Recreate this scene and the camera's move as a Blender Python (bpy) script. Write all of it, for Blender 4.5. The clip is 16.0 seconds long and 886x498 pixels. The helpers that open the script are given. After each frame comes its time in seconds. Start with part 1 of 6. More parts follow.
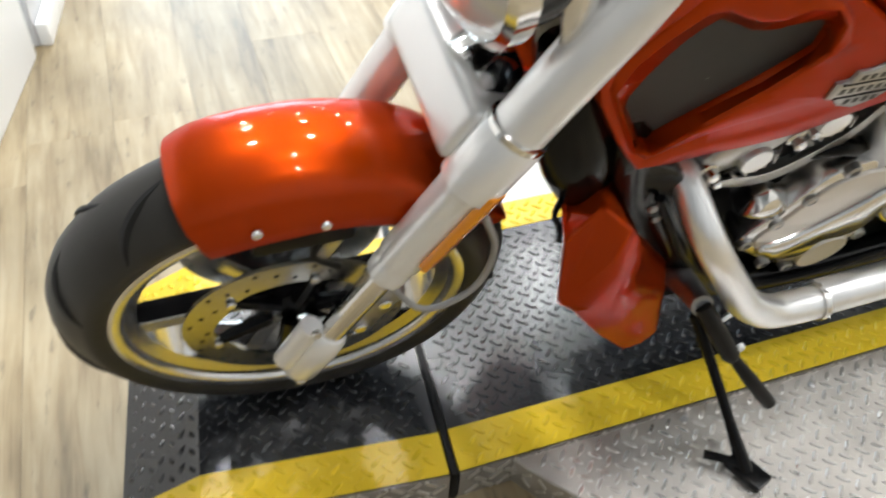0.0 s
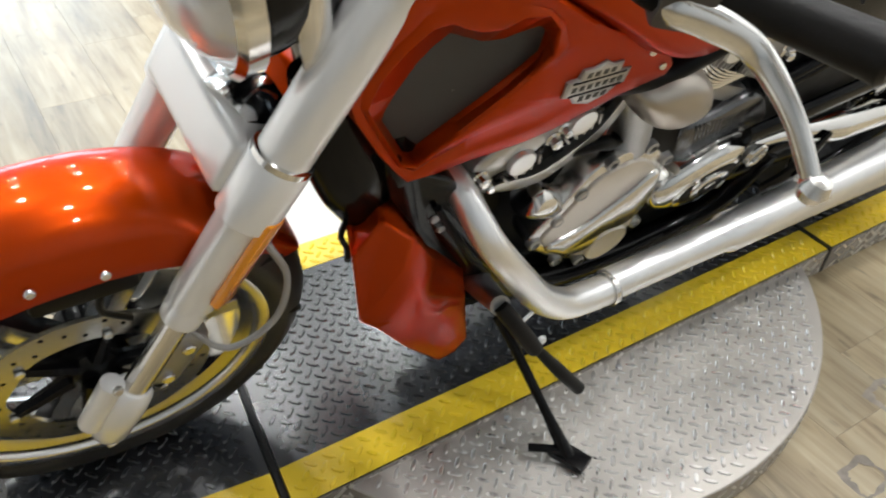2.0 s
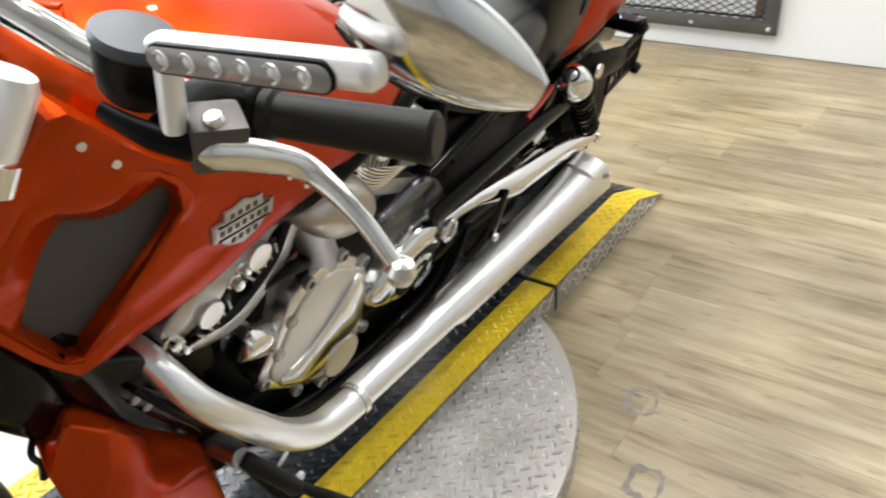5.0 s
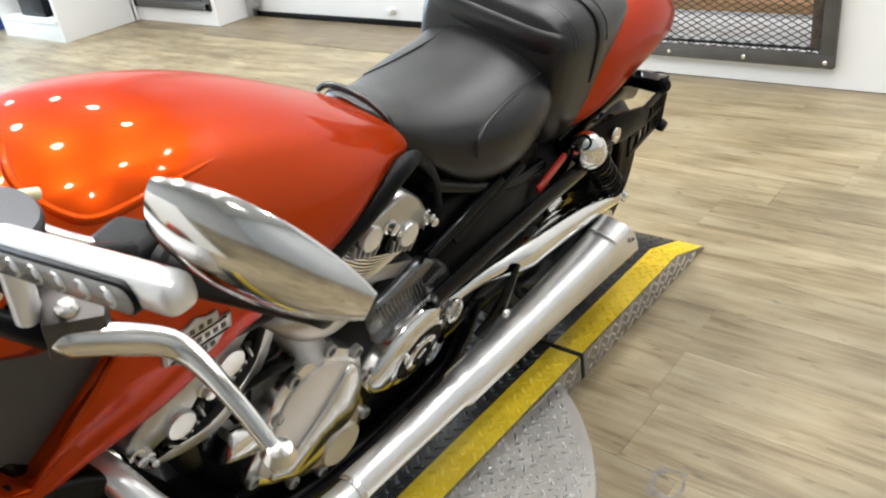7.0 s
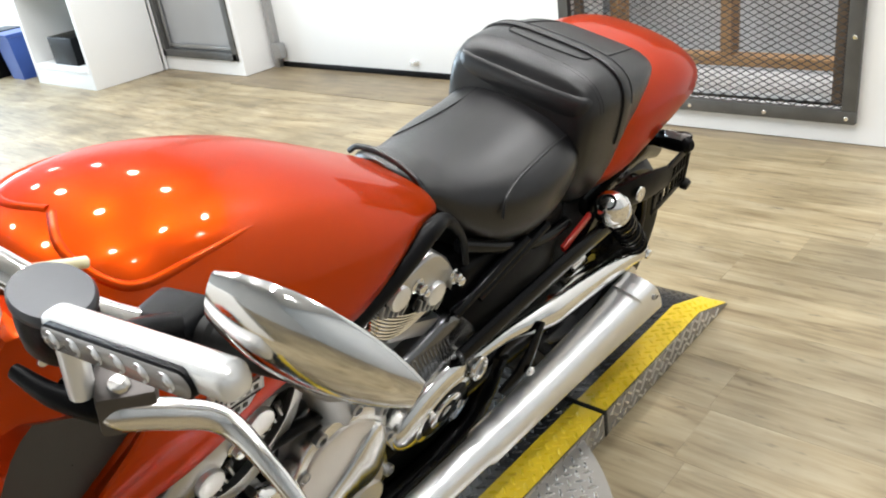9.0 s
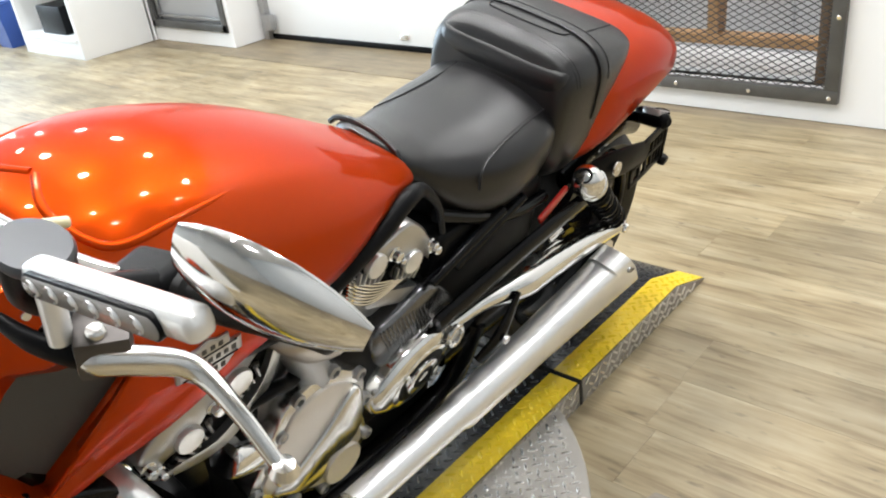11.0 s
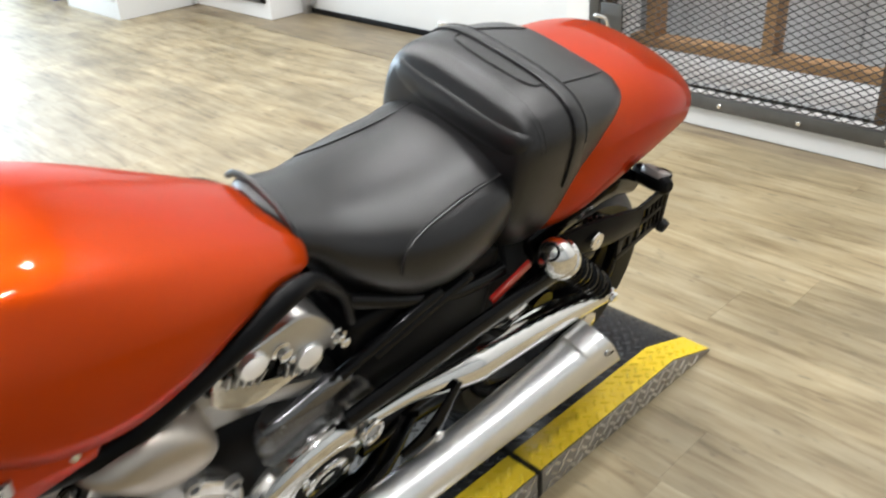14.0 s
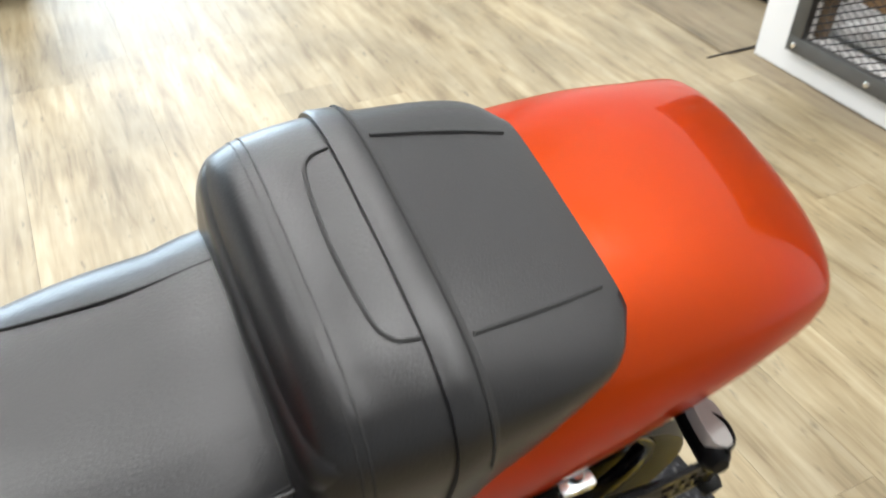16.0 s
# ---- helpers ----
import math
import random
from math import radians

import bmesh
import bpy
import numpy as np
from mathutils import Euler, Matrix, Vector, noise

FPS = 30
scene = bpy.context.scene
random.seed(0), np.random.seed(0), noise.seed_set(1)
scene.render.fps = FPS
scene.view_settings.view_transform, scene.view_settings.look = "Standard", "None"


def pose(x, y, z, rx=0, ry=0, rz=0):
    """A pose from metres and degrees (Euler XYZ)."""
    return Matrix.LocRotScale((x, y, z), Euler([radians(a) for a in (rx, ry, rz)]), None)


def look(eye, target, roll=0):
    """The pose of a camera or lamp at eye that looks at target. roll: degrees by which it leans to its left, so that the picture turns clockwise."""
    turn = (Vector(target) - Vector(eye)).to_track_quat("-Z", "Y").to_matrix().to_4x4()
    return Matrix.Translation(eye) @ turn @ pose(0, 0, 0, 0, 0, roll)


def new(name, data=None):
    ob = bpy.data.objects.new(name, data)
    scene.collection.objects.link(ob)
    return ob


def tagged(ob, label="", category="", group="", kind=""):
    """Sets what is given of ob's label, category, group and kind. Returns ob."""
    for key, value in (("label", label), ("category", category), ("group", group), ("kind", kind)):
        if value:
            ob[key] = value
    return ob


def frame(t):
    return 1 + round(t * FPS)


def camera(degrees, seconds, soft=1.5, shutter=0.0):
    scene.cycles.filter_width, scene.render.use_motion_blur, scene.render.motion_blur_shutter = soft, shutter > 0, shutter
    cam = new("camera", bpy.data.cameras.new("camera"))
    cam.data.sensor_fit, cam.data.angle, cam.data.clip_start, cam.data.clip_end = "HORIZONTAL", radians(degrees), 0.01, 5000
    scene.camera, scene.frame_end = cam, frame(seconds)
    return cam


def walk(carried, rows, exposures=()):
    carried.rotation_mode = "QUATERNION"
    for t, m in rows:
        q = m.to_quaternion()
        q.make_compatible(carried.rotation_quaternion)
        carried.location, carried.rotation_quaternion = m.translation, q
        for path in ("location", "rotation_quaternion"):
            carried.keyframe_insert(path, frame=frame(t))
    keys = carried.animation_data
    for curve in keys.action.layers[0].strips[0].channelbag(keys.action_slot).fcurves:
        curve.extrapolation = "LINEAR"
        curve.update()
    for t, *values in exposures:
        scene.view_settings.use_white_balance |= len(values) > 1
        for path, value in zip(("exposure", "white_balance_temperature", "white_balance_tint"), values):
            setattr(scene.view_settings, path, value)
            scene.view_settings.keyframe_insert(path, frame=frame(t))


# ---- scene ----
# camera and its walk
cam = camera(57.1, 16.0, soft=2.0, shutter=0.4)
PATH = [
    (0, (0.035, -0.861, 1.075), (0.576, 0.497, -0.29), 3.1),
    (0.5, (-0.017, -0.875, 1.049), (0.443, 0.467, -0.36), 5.4),
    (1, (-0.02, -0.881, 1.051), (0.524, 0.467, -0.323), 5.3),
    (1.5, (0.041, -0.908, 1.075), (0.794, 0.41, -0.227), 3.5),
    (2, (0.079, -0.925, 1.077), (0.974, 0.339, -0.188), 4.1),
    (2.5, (0.099, -0.925, 1.083), (1.067, 0.296, -0.17), 3.7),
    (3, (0.11, -0.923, 1.08), (1.151, 0.254, -0.158), 4.8),
    (3.5, (0.135, -0.941, 1.07), (1.21, 0.187, -0.183), 3.1),
    (4, (0.161, -0.964, 1.066), (1.285, 0.138, -0.168), 2.0),
    (4.5, (0.174, -0.973, 1.071), (1.36, 0.125, -0.107), -0.7),
    (4.6, (0.176, -0.972, 1.067), (1.373, 0.107, -0.118), -2.0),
    (5, (0.166, -1.009, 1.09), (1.526, 0.029, 0.053), -4.8),
    (5.2, (0.153, -1.028, 1.086), (1.535, -0.024, 0.046), -4.2),
    (7.3, (0.322, -1.06, 1.144), (1.593, 0.167, 0.204), -9.3),
    (7.5, (0.316, -1.063, 1.147), (1.618, 0.154, 0.239), -8.7),
    (8, (0.297, -1.101, 1.175), (1.626, 0.1, 0.285), -6.8),
    (8.5, (0.305, -1.053, 1.151), (1.612, 0.186, 0.281), -7.6),
    (8.7, (0.305, -1.052, 1.161), (1.598, 0.202, 0.292), -8.5),
    (10.8, (0.286, -1.091, 1.18), (1.565, 0.167, 0.295), -7.6),
    (11, (0.292, -1.094, 1.171), (1.574, 0.133, 0.248), -7.6),
    (11.5, (0.29, -1.102, 1.17), (1.557, 0.148, 0.259), -8.3),
    (12, (0.299, -1.108, 1.17), (1.617, 0.1, 0.274), -8.7),
    (12.5, (0.302, -1.088, 1.186), (1.646, 0.076, 0.269), -12.6),
    (13, (0.368, -1.072, 1.187), (1.582, 0.205, 0.242), -11.2),
    (13.5, (0.503, -1.101, 1.199), (1.607, 0.239, 0.204), -5.5),
    (14, (0.628, -1.039, 1.188), (1.798, 0.261, 0.219), -4.2),
    (14.5, (0.819, -0.912, 1.207), (2.072, 0.315, 0.247), -3.9),
    (15, (0.924, -0.841, 1.191), (2.065, 0.435, 0.157), -3.4),
    (15.5, (1.155, -0.814, 1.207), (2.076, 0.591, 0.122), -1.1),
    (16, (1.339, -0.65, 1.198), (2.038, 0.732, -0.068), 1.2),
]
EXPOSURES = [(0, 0.10), (0.5, 0.18), (1, 0.10), (1.5, 0.02), (2, -0.05), (2.5, 0.0), (3, 0.05), (4, 0.15), (5, 0.14), (7.5, 0.05), (8.5, 0.09), (11, 0.19), (11.5, 0.15), (12.5, 0.06), (13.5, 0.03), (15, -0.03), (16, 0.05)]
walk(cam, [(t, look(eye, target, roll)) for t, eye, target, roll in PATH],
     exposures=EXPOSURES)

# ---- light ----
world = bpy.data.worlds.new("world")
world.use_nodes = True
world.node_tree.nodes["Background"].inputs[0].default_value = (0.9, 0.95, 1.0, 1)
world.node_tree.nodes["Background"].inputs[1].default_value = 0.25
scene.world = world
CEIL = 3.6
# last four are unseen fill lamps, added for the right floor and caged bay
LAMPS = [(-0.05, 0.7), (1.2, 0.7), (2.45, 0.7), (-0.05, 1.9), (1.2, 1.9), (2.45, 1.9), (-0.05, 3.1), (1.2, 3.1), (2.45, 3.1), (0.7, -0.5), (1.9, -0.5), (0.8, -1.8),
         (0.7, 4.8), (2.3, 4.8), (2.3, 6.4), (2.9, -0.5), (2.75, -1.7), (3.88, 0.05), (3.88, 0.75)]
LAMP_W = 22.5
DAY_W = 580.0


# ---- materials ----
def mat(name, color, rough=0.5, metal=0.0, coat=0.0, var=0.08, scale=30.0, bump=0.0, bump_scale=200.0, rough_var=0.08, spec=0.5):
    """A painted, plastic or metal surface with blotches at two scales and a fine relief."""
    m = bpy.data.materials.new(name)
    m.use_nodes = True
    nt = m.node_tree
    b = nt.nodes["Principled BSDF"]
    tc = nt.nodes.new("ShaderNodeTexCoord")
    n1, n2 = nt.nodes.new("ShaderNodeTexNoise"), nt.nodes.new("ShaderNodeTexNoise")
    n1.inputs["Scale"].default_value, n2.inputs["Scale"].default_value = scale, scale * 0.13
    n1.inputs["Detail"].default_value = n2.inputs["Detail"].default_value = 4
    for n in (n1, n2):
        nt.links.new(tc.outputs["Object"], n.inputs["Vector"])
    add = nt.nodes.new("ShaderNodeMath")
    add.operation = "ADD"
    nt.links.new(n1.outputs[0], add.inputs[0])
    nt.links.new(n2.outputs[0], add.inputs[1])
    rng = nt.nodes.new("ShaderNodeMapRange")
    rng.inputs[1].default_value, rng.inputs[2].default_value = 0.6, 1.4
    rng.inputs[3].default_value, rng.inputs[4].default_value = 1 - var, 1 + var
    nt.links.new(add.outputs[0], rng.inputs[0])
    mul = nt.nodes.new("ShaderNodeVectorMath")
    mul.operation = "SCALE"
    mul.inputs[0].default_value = color
    nt.links.new(rng.outputs[0], mul.inputs["Scale"])
    nt.links.new(mul.outputs[0], b.inputs["Base Color"])
    rr = nt.nodes.new("ShaderNodeMapRange")
    rr.inputs[1].default_value, rr.inputs[2].default_value = 0.6, 1.4
    rr.inputs[3].default_value, rr.inputs[4].default_value = max(0, rough - rough_var * rough), rough + rough_var
    nt.links.new(add.outputs[0], rr.inputs[0])
    nt.links.new(rr.outputs[0], b.inputs["Roughness"])
    b.inputs["Metallic"].default_value = metal
    b.inputs["Specular IOR Level"].default_value = spec
    b.inputs["Coat Weight"].default_value = coat
    b.inputs["Coat Roughness"].default_value = 0.03
    if bump:
        n3, bp = nt.nodes.new("ShaderNodeTexNoise"), nt.nodes.new("ShaderNodeBump")
        n3.inputs["Scale"].default_value = bump_scale
        n3.inputs["Detail"].default_value = 3
        bp.inputs["Strength"].default_value, bp.inputs["Distance"].default_value = bump, 0.002
        nt.links.new(tc.outputs["Object"], n3.inputs["Vector"])
        nt.links.new(n3.outputs[0], bp.inputs["Height"])
        nt.links.new(bp.outputs[0], b.inputs["Normal"])
    return m


def wood_floor(name, tones):
    """Vinyl planks: each plank its own tone, streaks and knots along its length (local y)."""
    m = bpy.data.materials.new(name)
    m.use_nodes = True
    nt = m.node_tree
    b = nt.nodes["Principled BSDF"]
    tc, info = nt.nodes.new("ShaderNodeTexCoord"), nt.nodes.new("ShaderNodeObjectInfo")
    mp = nt.nodes.new("ShaderNodeMapping")
    mp.inputs["Scale"].default_value = (55, 4.5, 1)
    off = nt.nodes.new("ShaderNodeVectorMath")
    off.operation = "SCALE"
    off.inputs[0].default_value = (37, 91, 0)
    nt.links.new(info.outputs["Random"], off.inputs["Scale"])
    nt.links.new(tc.outputs["Object"], mp.inputs["Vector"])
    nt.links.new(off.outputs[0], mp.inputs["Location"])
    grain, blot = nt.nodes.new("ShaderNodeTexNoise"), nt.nodes.new("ShaderNodeTexNoise")
    grain.inputs["Scale"].default_value, grain.inputs["Detail"].default_value, grain.inputs["Distortion"].default_value = 1.0, 4, 0.8
    nt.links.new(mp.outputs[0], grain.inputs["Vector"])
    mp2 = nt.nodes.new("ShaderNodeMapping")
    mp2.inputs["Scale"].default_value = (17, 2.6, 1)
    nt.links.new(tc.outputs["Object"], mp2.inputs["Vector"])
    nt.links.new(off.outputs[0], mp2.inputs["Location"])
    blot.inputs["Scale"].default_value, blot.inputs["Detail"].default_value = 1.0, 5
    nt.links.new(mp2.outputs[0], blot.inputs["Vector"])
    ramp = nt.nodes.new("ShaderNodeValToRGB")
    e = ramp.color_ramp.elements
    e[0].position, e[1].position = 0.34, 0.66
    e[0].color, e[1].color = (*tones[0], 1), (*tones[2], 1)
    mid = e.new(0.48)
    mid.color = (*tones[1], 1)
    mixf = nt.nodes.new("ShaderNodeMath")
    mixf.operation = "MULTIPLY_ADD"
    mixf.inputs[1].default_value = 0.40
    nt.links.new(grain.outputs[0], mixf.inputs[0])
    half = nt.nodes.new("ShaderNodeMath")
    half.operation = "MULTIPLY"
    half.inputs[1].default_value = 0.60
    nt.links.new(blot.outputs[0], half.inputs[0])
    nt.links.new(half.outputs[0], mixf.inputs[2])
    nt.links.new(mixf.outputs[0], ramp.inputs[0])
    tone = nt.nodes.new("ShaderNodeMapRange")
    tone.inputs[3].default_value, tone.inputs[4].default_value = 0.82, 1.10
    nt.links.new(info.outputs["Random"], tone.inputs[0])
    mul = nt.nodes.new("ShaderNodeVectorMath")
    mul.operation = "SCALE"
    nt.links.new(ramp.outputs[0], mul.inputs[0])
    nt.links.new(tone.outputs[0], mul.inputs["Scale"])
    mp3, knot = nt.nodes.new("ShaderNodeMapping"), nt.nodes.new("ShaderNodeTexNoise")
    mp3.inputs["Scale"].default_value = (46, 13, 1)
    nt.links.new(tc.outputs["Object"], mp3.inputs["Vector"])
    nt.links.new(off.outputs[0], mp3.inputs["Location"])
    knot.inputs["Scale"].default_value, knot.inputs["Detail"].default_value = 1.0, 3
    nt.links.new(mp3.outputs[0], knot.inputs["Vector"])
    kr = nt.nodes.new("ShaderNodeMapRange")
    kr.inputs[1].default_value, kr.inputs[2].default_value, kr.inputs[3].default_value, kr.inputs[4].default_value = 0.62, 0.74, 1.0, 0.55
    nt.links.new(knot.outputs[0], kr.inputs[0])
    mul2 = nt.nodes.new("ShaderNodeVectorMath")
    mul2.operation = "SCALE"
    nt.links.new(mul.outputs[0], mul2.inputs[0])
    nt.links.new(kr.outputs[0], mul2.inputs["Scale"])
    geo, stain, sr = nt.nodes.new("ShaderNodeNewGeometry"), nt.nodes.new("ShaderNodeTexNoise"), nt.nodes.new("ShaderNodeMapRange")
    stain.inputs["Scale"].default_value, stain.inputs["Detail"].default_value = 3.2, 5
    nt.links.new(geo.outputs["Position"], stain.inputs["Vector"])
    sr.inputs[1].default_value, sr.inputs[2].default_value, sr.inputs[3].default_value, sr.inputs[4].default_value = 0.35, 0.65, 0.80, 1.10
    nt.links.new(stain.outputs[0], sr.inputs[0])
    mul3 = nt.nodes.new("ShaderNodeVectorMath")
    mul3.operation = "SCALE"
    nt.links.new(mul2.outputs[0], mul3.inputs[0])
    nt.links.new(sr.outputs[0], mul3.inputs["Scale"])
    nt.links.new(mul3.outputs[0], b.inputs["Base Color"])
    rr = nt.nodes.new("ShaderNodeMapRange")
    rr.inputs[3].default_value, rr.inputs[4].default_value = 0.38, 0.52
    nt.links.new(blot.outputs[0], rr.inputs[0])
    nt.links.new(rr.outputs[0], b.inputs["Roughness"])
    bp = nt.nodes.new("ShaderNodeBump")
    b.inputs["Specular IOR Level"].default_value = 0.7
    bp.inputs["Strength"].default_value, bp.inputs["Distance"].default_value = 0.15, 0.001
    nt.links.new(grain.outputs[0], bp.inputs["Height"])
    nt.links.new(bp.outputs[0], b.inputs["Normal"])
    return m


ORANGE = mat("orange_paint", (0.450, 0.046, 0.002), 0.33, 0.60, 0.38, 0.02, 60, rough_var=0.01, spec=0.05)
ORANGE.node_tree.nodes["Principled BSDF"].inputs["Coat IOR"].default_value = 1.42
ORANGE.node_tree.nodes["Principled BSDF"].inputs["Specular Tint"].default_value = (0.80, 0.16, 0.02, 1)
CHROME = mat("chrome", (0.82, 0.81, 0.79), 0.09, 1.0, 0, 0.03, 20, rough_var=0.04)
SATIN = mat("satin_chrome", (0.90, 0.90, 0.90), 0.30, 0.85, 0, 0.03, 30, 0.02, 400, rough_var=0.03)
ALLOY = mat("polished_alloy", (0.84, 0.825, 0.80), 0.18, 1.0, 0, 0.08, 30)
RIM_ALLOY = mat("machined_rim", (0.60, 0.59, 0.57), 0.12, 1.0, 0, 0.08, 30)
POD = mat("blasted_alloy", (0.46, 0.42, 0.37), 0.34, 0.9, 0, 0.08, 30, 0.05, 300)
CAST = mat("cast_alloy", (0.42, 0.42, 0.42), 0.38, 0.9, 0, 0.12, 40, 0.1, 300)
WHITE_ALLOY = mat("silver_paint", (0.92, 0.915, 0.90), 0.24, 0.38, 0.2, 0.01, 30, rough_var=0.02)
DARK_CHROME = mat("dark_chrome", (0.16, 0.16, 0.165), 0.20, 0.9, 0, 0.1, 30)
SATIN_ALLOY = mat("satin_alloy", (0.52, 0.51, 0.49), 0.27, 0.9, 0, 0.08, 25, 0.04, 300)
STATOR = mat("satin_cast_cover", (0.72, 0.68, 0.63), 0.40, 0.8, 0, 0.06, 25, 0.03, 300)
BLACK = mat("black_paint", (0.004, 0.004, 0.0045), 0.15, 0.0, 0.08, 0.15, 30, spec=0.14)
SATIN_BLACK = mat("satin_black", (0.0045, 0.0045, 0.005), 0.34, 0.0, 0, 0.15, 40, 0.06, 300, spec=0.10)
RUBBER = mat("rubber", (0.008, 0.0075, 0.007), 0.42, 0.0, 0, 0.2, 25, 0.1, 300, spec=0.20)
TYRE = mat("tyre_rubber", (0.030, 0.0285, 0.0255), 0.45, 0.0, 0, 0.25, 25, 0.1, 300, spec=0.36)
GROOVE = mat("groove_black", (0.004, 0.004, 0.004), 0.7)
SILVER_LID = mat("dull_silver", (0.055, 0.058, 0.065), 0.34, 0.3, 0, 0.1, 30)
LEATHER = mat("black_vinyl", (0.0065, 0.006, 0.0065), 0.30, 0.0, 0, 0.35, 9, 0.17, 480, spec=0.58)
SMOKED = mat("smoked_lens", (0.30, 0.28, 0.265), 0.16, 0.0, 0.5, 0.05, 30)
STITCH = mat("dark_thread", (0.012, 0.012, 0.012), 0.7)
GRILLE = mat("grey_mesh", (0.10, 0.095, 0.086), 0.65, 0.2, 0, 0.1, 60, 0.8, 900)
AMBER = mat("amber_lens", (0.92, 0.32, 0.01), 0.15, 0, 0.6, 0.03, 20)
RED = mat("red_lens", (0.45, 0.02, 0.015), 0.15, 0, 0.6, 0.05, 20)
YELLOW = mat("yellow_paint", (0.76, 0.53, 0.025), 0.28, 0.0, 0.15, 0.14, 12, 0.05, 200)
PLATE_BLACK = mat("black_plate", (0.016, 0.017, 0.020), 0.21, 0.10, 0.0, 0.30, 9, 0.05, 150, 0.12, spec=1.0)
PLATE_STEEL = mat("steel_plate", (0.46, 0.435, 0.40), 0.42, 0.70, 0, 0.22, 12, 0.06, 150, 0.12)
# same steel as the sheet, made paler: relief contrast put into the colour
LUG_STEEL = mat("lightened_tread", (0.76, 0.74, 0.71), 0.24, 0.9, 0, 0.10, 12)
LUG_BLACK = mat("worn_black_tread", (0.018, 0.019, 0.022), 0.20, 0.10, 0.0, 0.2, 12, spec=1.0)
LUG_YELLOW = mat("worn_yellow_tread", (0.74, 0.52, 0.025), 0.24, 0.0, 0, 0.25, 30)
SIDE_STEEL = mat("dull_steel", (0.30, 0.28, 0.25), 0.45, 0.6, 0, 0.25, 8, 0.06, 150)
WHITE = mat("white_wall", (0.80, 0.80, 0.79), 0.55, 0, 0, 0.03, 3, 0.08, 120)
# grey picked for the bounce and reflections it gives, on walls out of view
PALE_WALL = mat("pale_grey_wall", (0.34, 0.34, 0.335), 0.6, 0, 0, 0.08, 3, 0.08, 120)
WHITE_GLOSS = mat("white_panel", (0.80, 0.81, 0.81), 0.35, 0, 0, 0.025, 2)
STEEL = mat("dark_steel", (0.13, 0.13, 0.127), 0.45, 0.7, 0, 0.25, 12, 0.08, 120)
MESH_BLACK = mat("black_coated_wire", (0.022, 0.022, 0.022), 0.5, 0.2)
RUST_DARK = mat("dark_gap", (0.03, 0.022, 0.016), 0.8)
RUST = mat("rusty_steel", (0.17, 0.115, 0.07), 0.6, 0.4, 0, 0.3, 18, 0.1, 120)
PINE = mat("bare_pine", (0.44, 0.25, 0.11), 0.6, 0, 0, 0.25, 8, 0.1, 60)
GREY = mat("grey_backing", (0.62, 0.63, 0.65), 0.7, 0, 0, 0.06, 3)
BLUE = mat("blue_plastic", (0.02, 0.06, 0.25), 0.4)
DISC = mat("brake_steel", (0.48, 0.47, 0.44), 0.18, 1.0, 0, 0.06, 40)
FLOOR = wood_floor("oak_vinyl", ((0.158, 0.112, 0.055), (0.290, 0.228, 0.130), (0.400, 0.336, 0.218)))
MATFLOOR = wood_floor("brown_vinyl", ((0.11, 0.078, 0.042), (0.195, 0.148, 0.086), (0.26, 0.21, 0.13)))
GLASS = mat("window_glass", (0.35, 0.36, 0.37), 0.12, 0, 0.3, 0.05, 2)
LENS = mat("clear_lens", (0.78, 0.79, 0.80), 0.10, 0.2, 1.0, 0.1, 40, 0.3, 90)


# ---- mesh helpers ----
def part(name, bm, material, parent=None, label="", smooth=True, angle=40):
    """Links a bmesh as one mesh object."""
    me = bpy.data.meshes.new(name)
    bmesh.ops.recalc_face_normals(bm, faces=bm.faces)
    if smooth:
        for f in bm.faces:
            f.smooth = True
        for e in bm.edges:
            if len(e.link_faces) == 2 and e.calc_face_angle(0) > radians(angle):
                e.smooth = False
    bm.to_mesh(me)
    bm.free()
    me.materials.append(material)
    ob = new(name, me)
    if parent:
        ob.parent = parent
    if label:
        ob["label"] = label
    return ob


def thing(name, label, category, m=Matrix(), group="", kind=""):
    ob = new(name)
    ob.empty_display_size = 0.1
    ob.matrix_basis = m
    return tagged(ob, label, category, group, kind)


def add_box(bm, c, s, bev=0.0, seg=2, m=Matrix()):
    r = bmesh.ops.create_cube(bm, size=1, matrix=m @ Matrix.Translation(c) @ Matrix.Diagonal((*s, 1)))
    if bev:
        vs = set(r["verts"])
        es = [e for e in bm.edges if e.verts[0] in vs and e.verts[1] in vs]
        bmesh.ops.bevel(bm, geom=es, offset=bev, segments=seg, affect="EDGES", profile=0.6)
    return bm


def boxm(c, s, bev=0.0, seg=2, m=Matrix()):
    return add_box(bmesh.new(), c, s, bev, seg, m)


def rings(bm, loops, caps=True, closed=True):
    """Joins equal loops of points into a skin."""
    vs = [[bm.verts.new(p) for p in lp] for lp in loops]
    n = len(vs[0])
    for a, b in zip(vs, vs[1:]):
        for k in range(n if closed else n - 1):
            bm.faces.new((a[k], a[(k + 1) % n], b[(k + 1) % n], b[k]))
    if caps:
        bm.faces.new(vs[0][::-1])
        bm.faces.new(vs[-1])
    return bm


def spline(pts, n=6):
    """Points on a smooth curve through pts."""
    P = [Vector(p) for p in pts]
    P = [2 * P[0] - P[1]] + P + [2 * P[-1] - P[-2]]
    out = []
    for k in range(1, len(P) - 2):
        for j in range(n):
            t = j / n
            a, b, c, d = P[k - 1:k + 3]
            out.append(0.5 * (2 * b + (c - a) * t + (2 * a - 5 * b + 4 * c - d) * t * t + (3 * b - a - 3 * c + d) * t ** 3))
    out.append(P[-2])
    return out


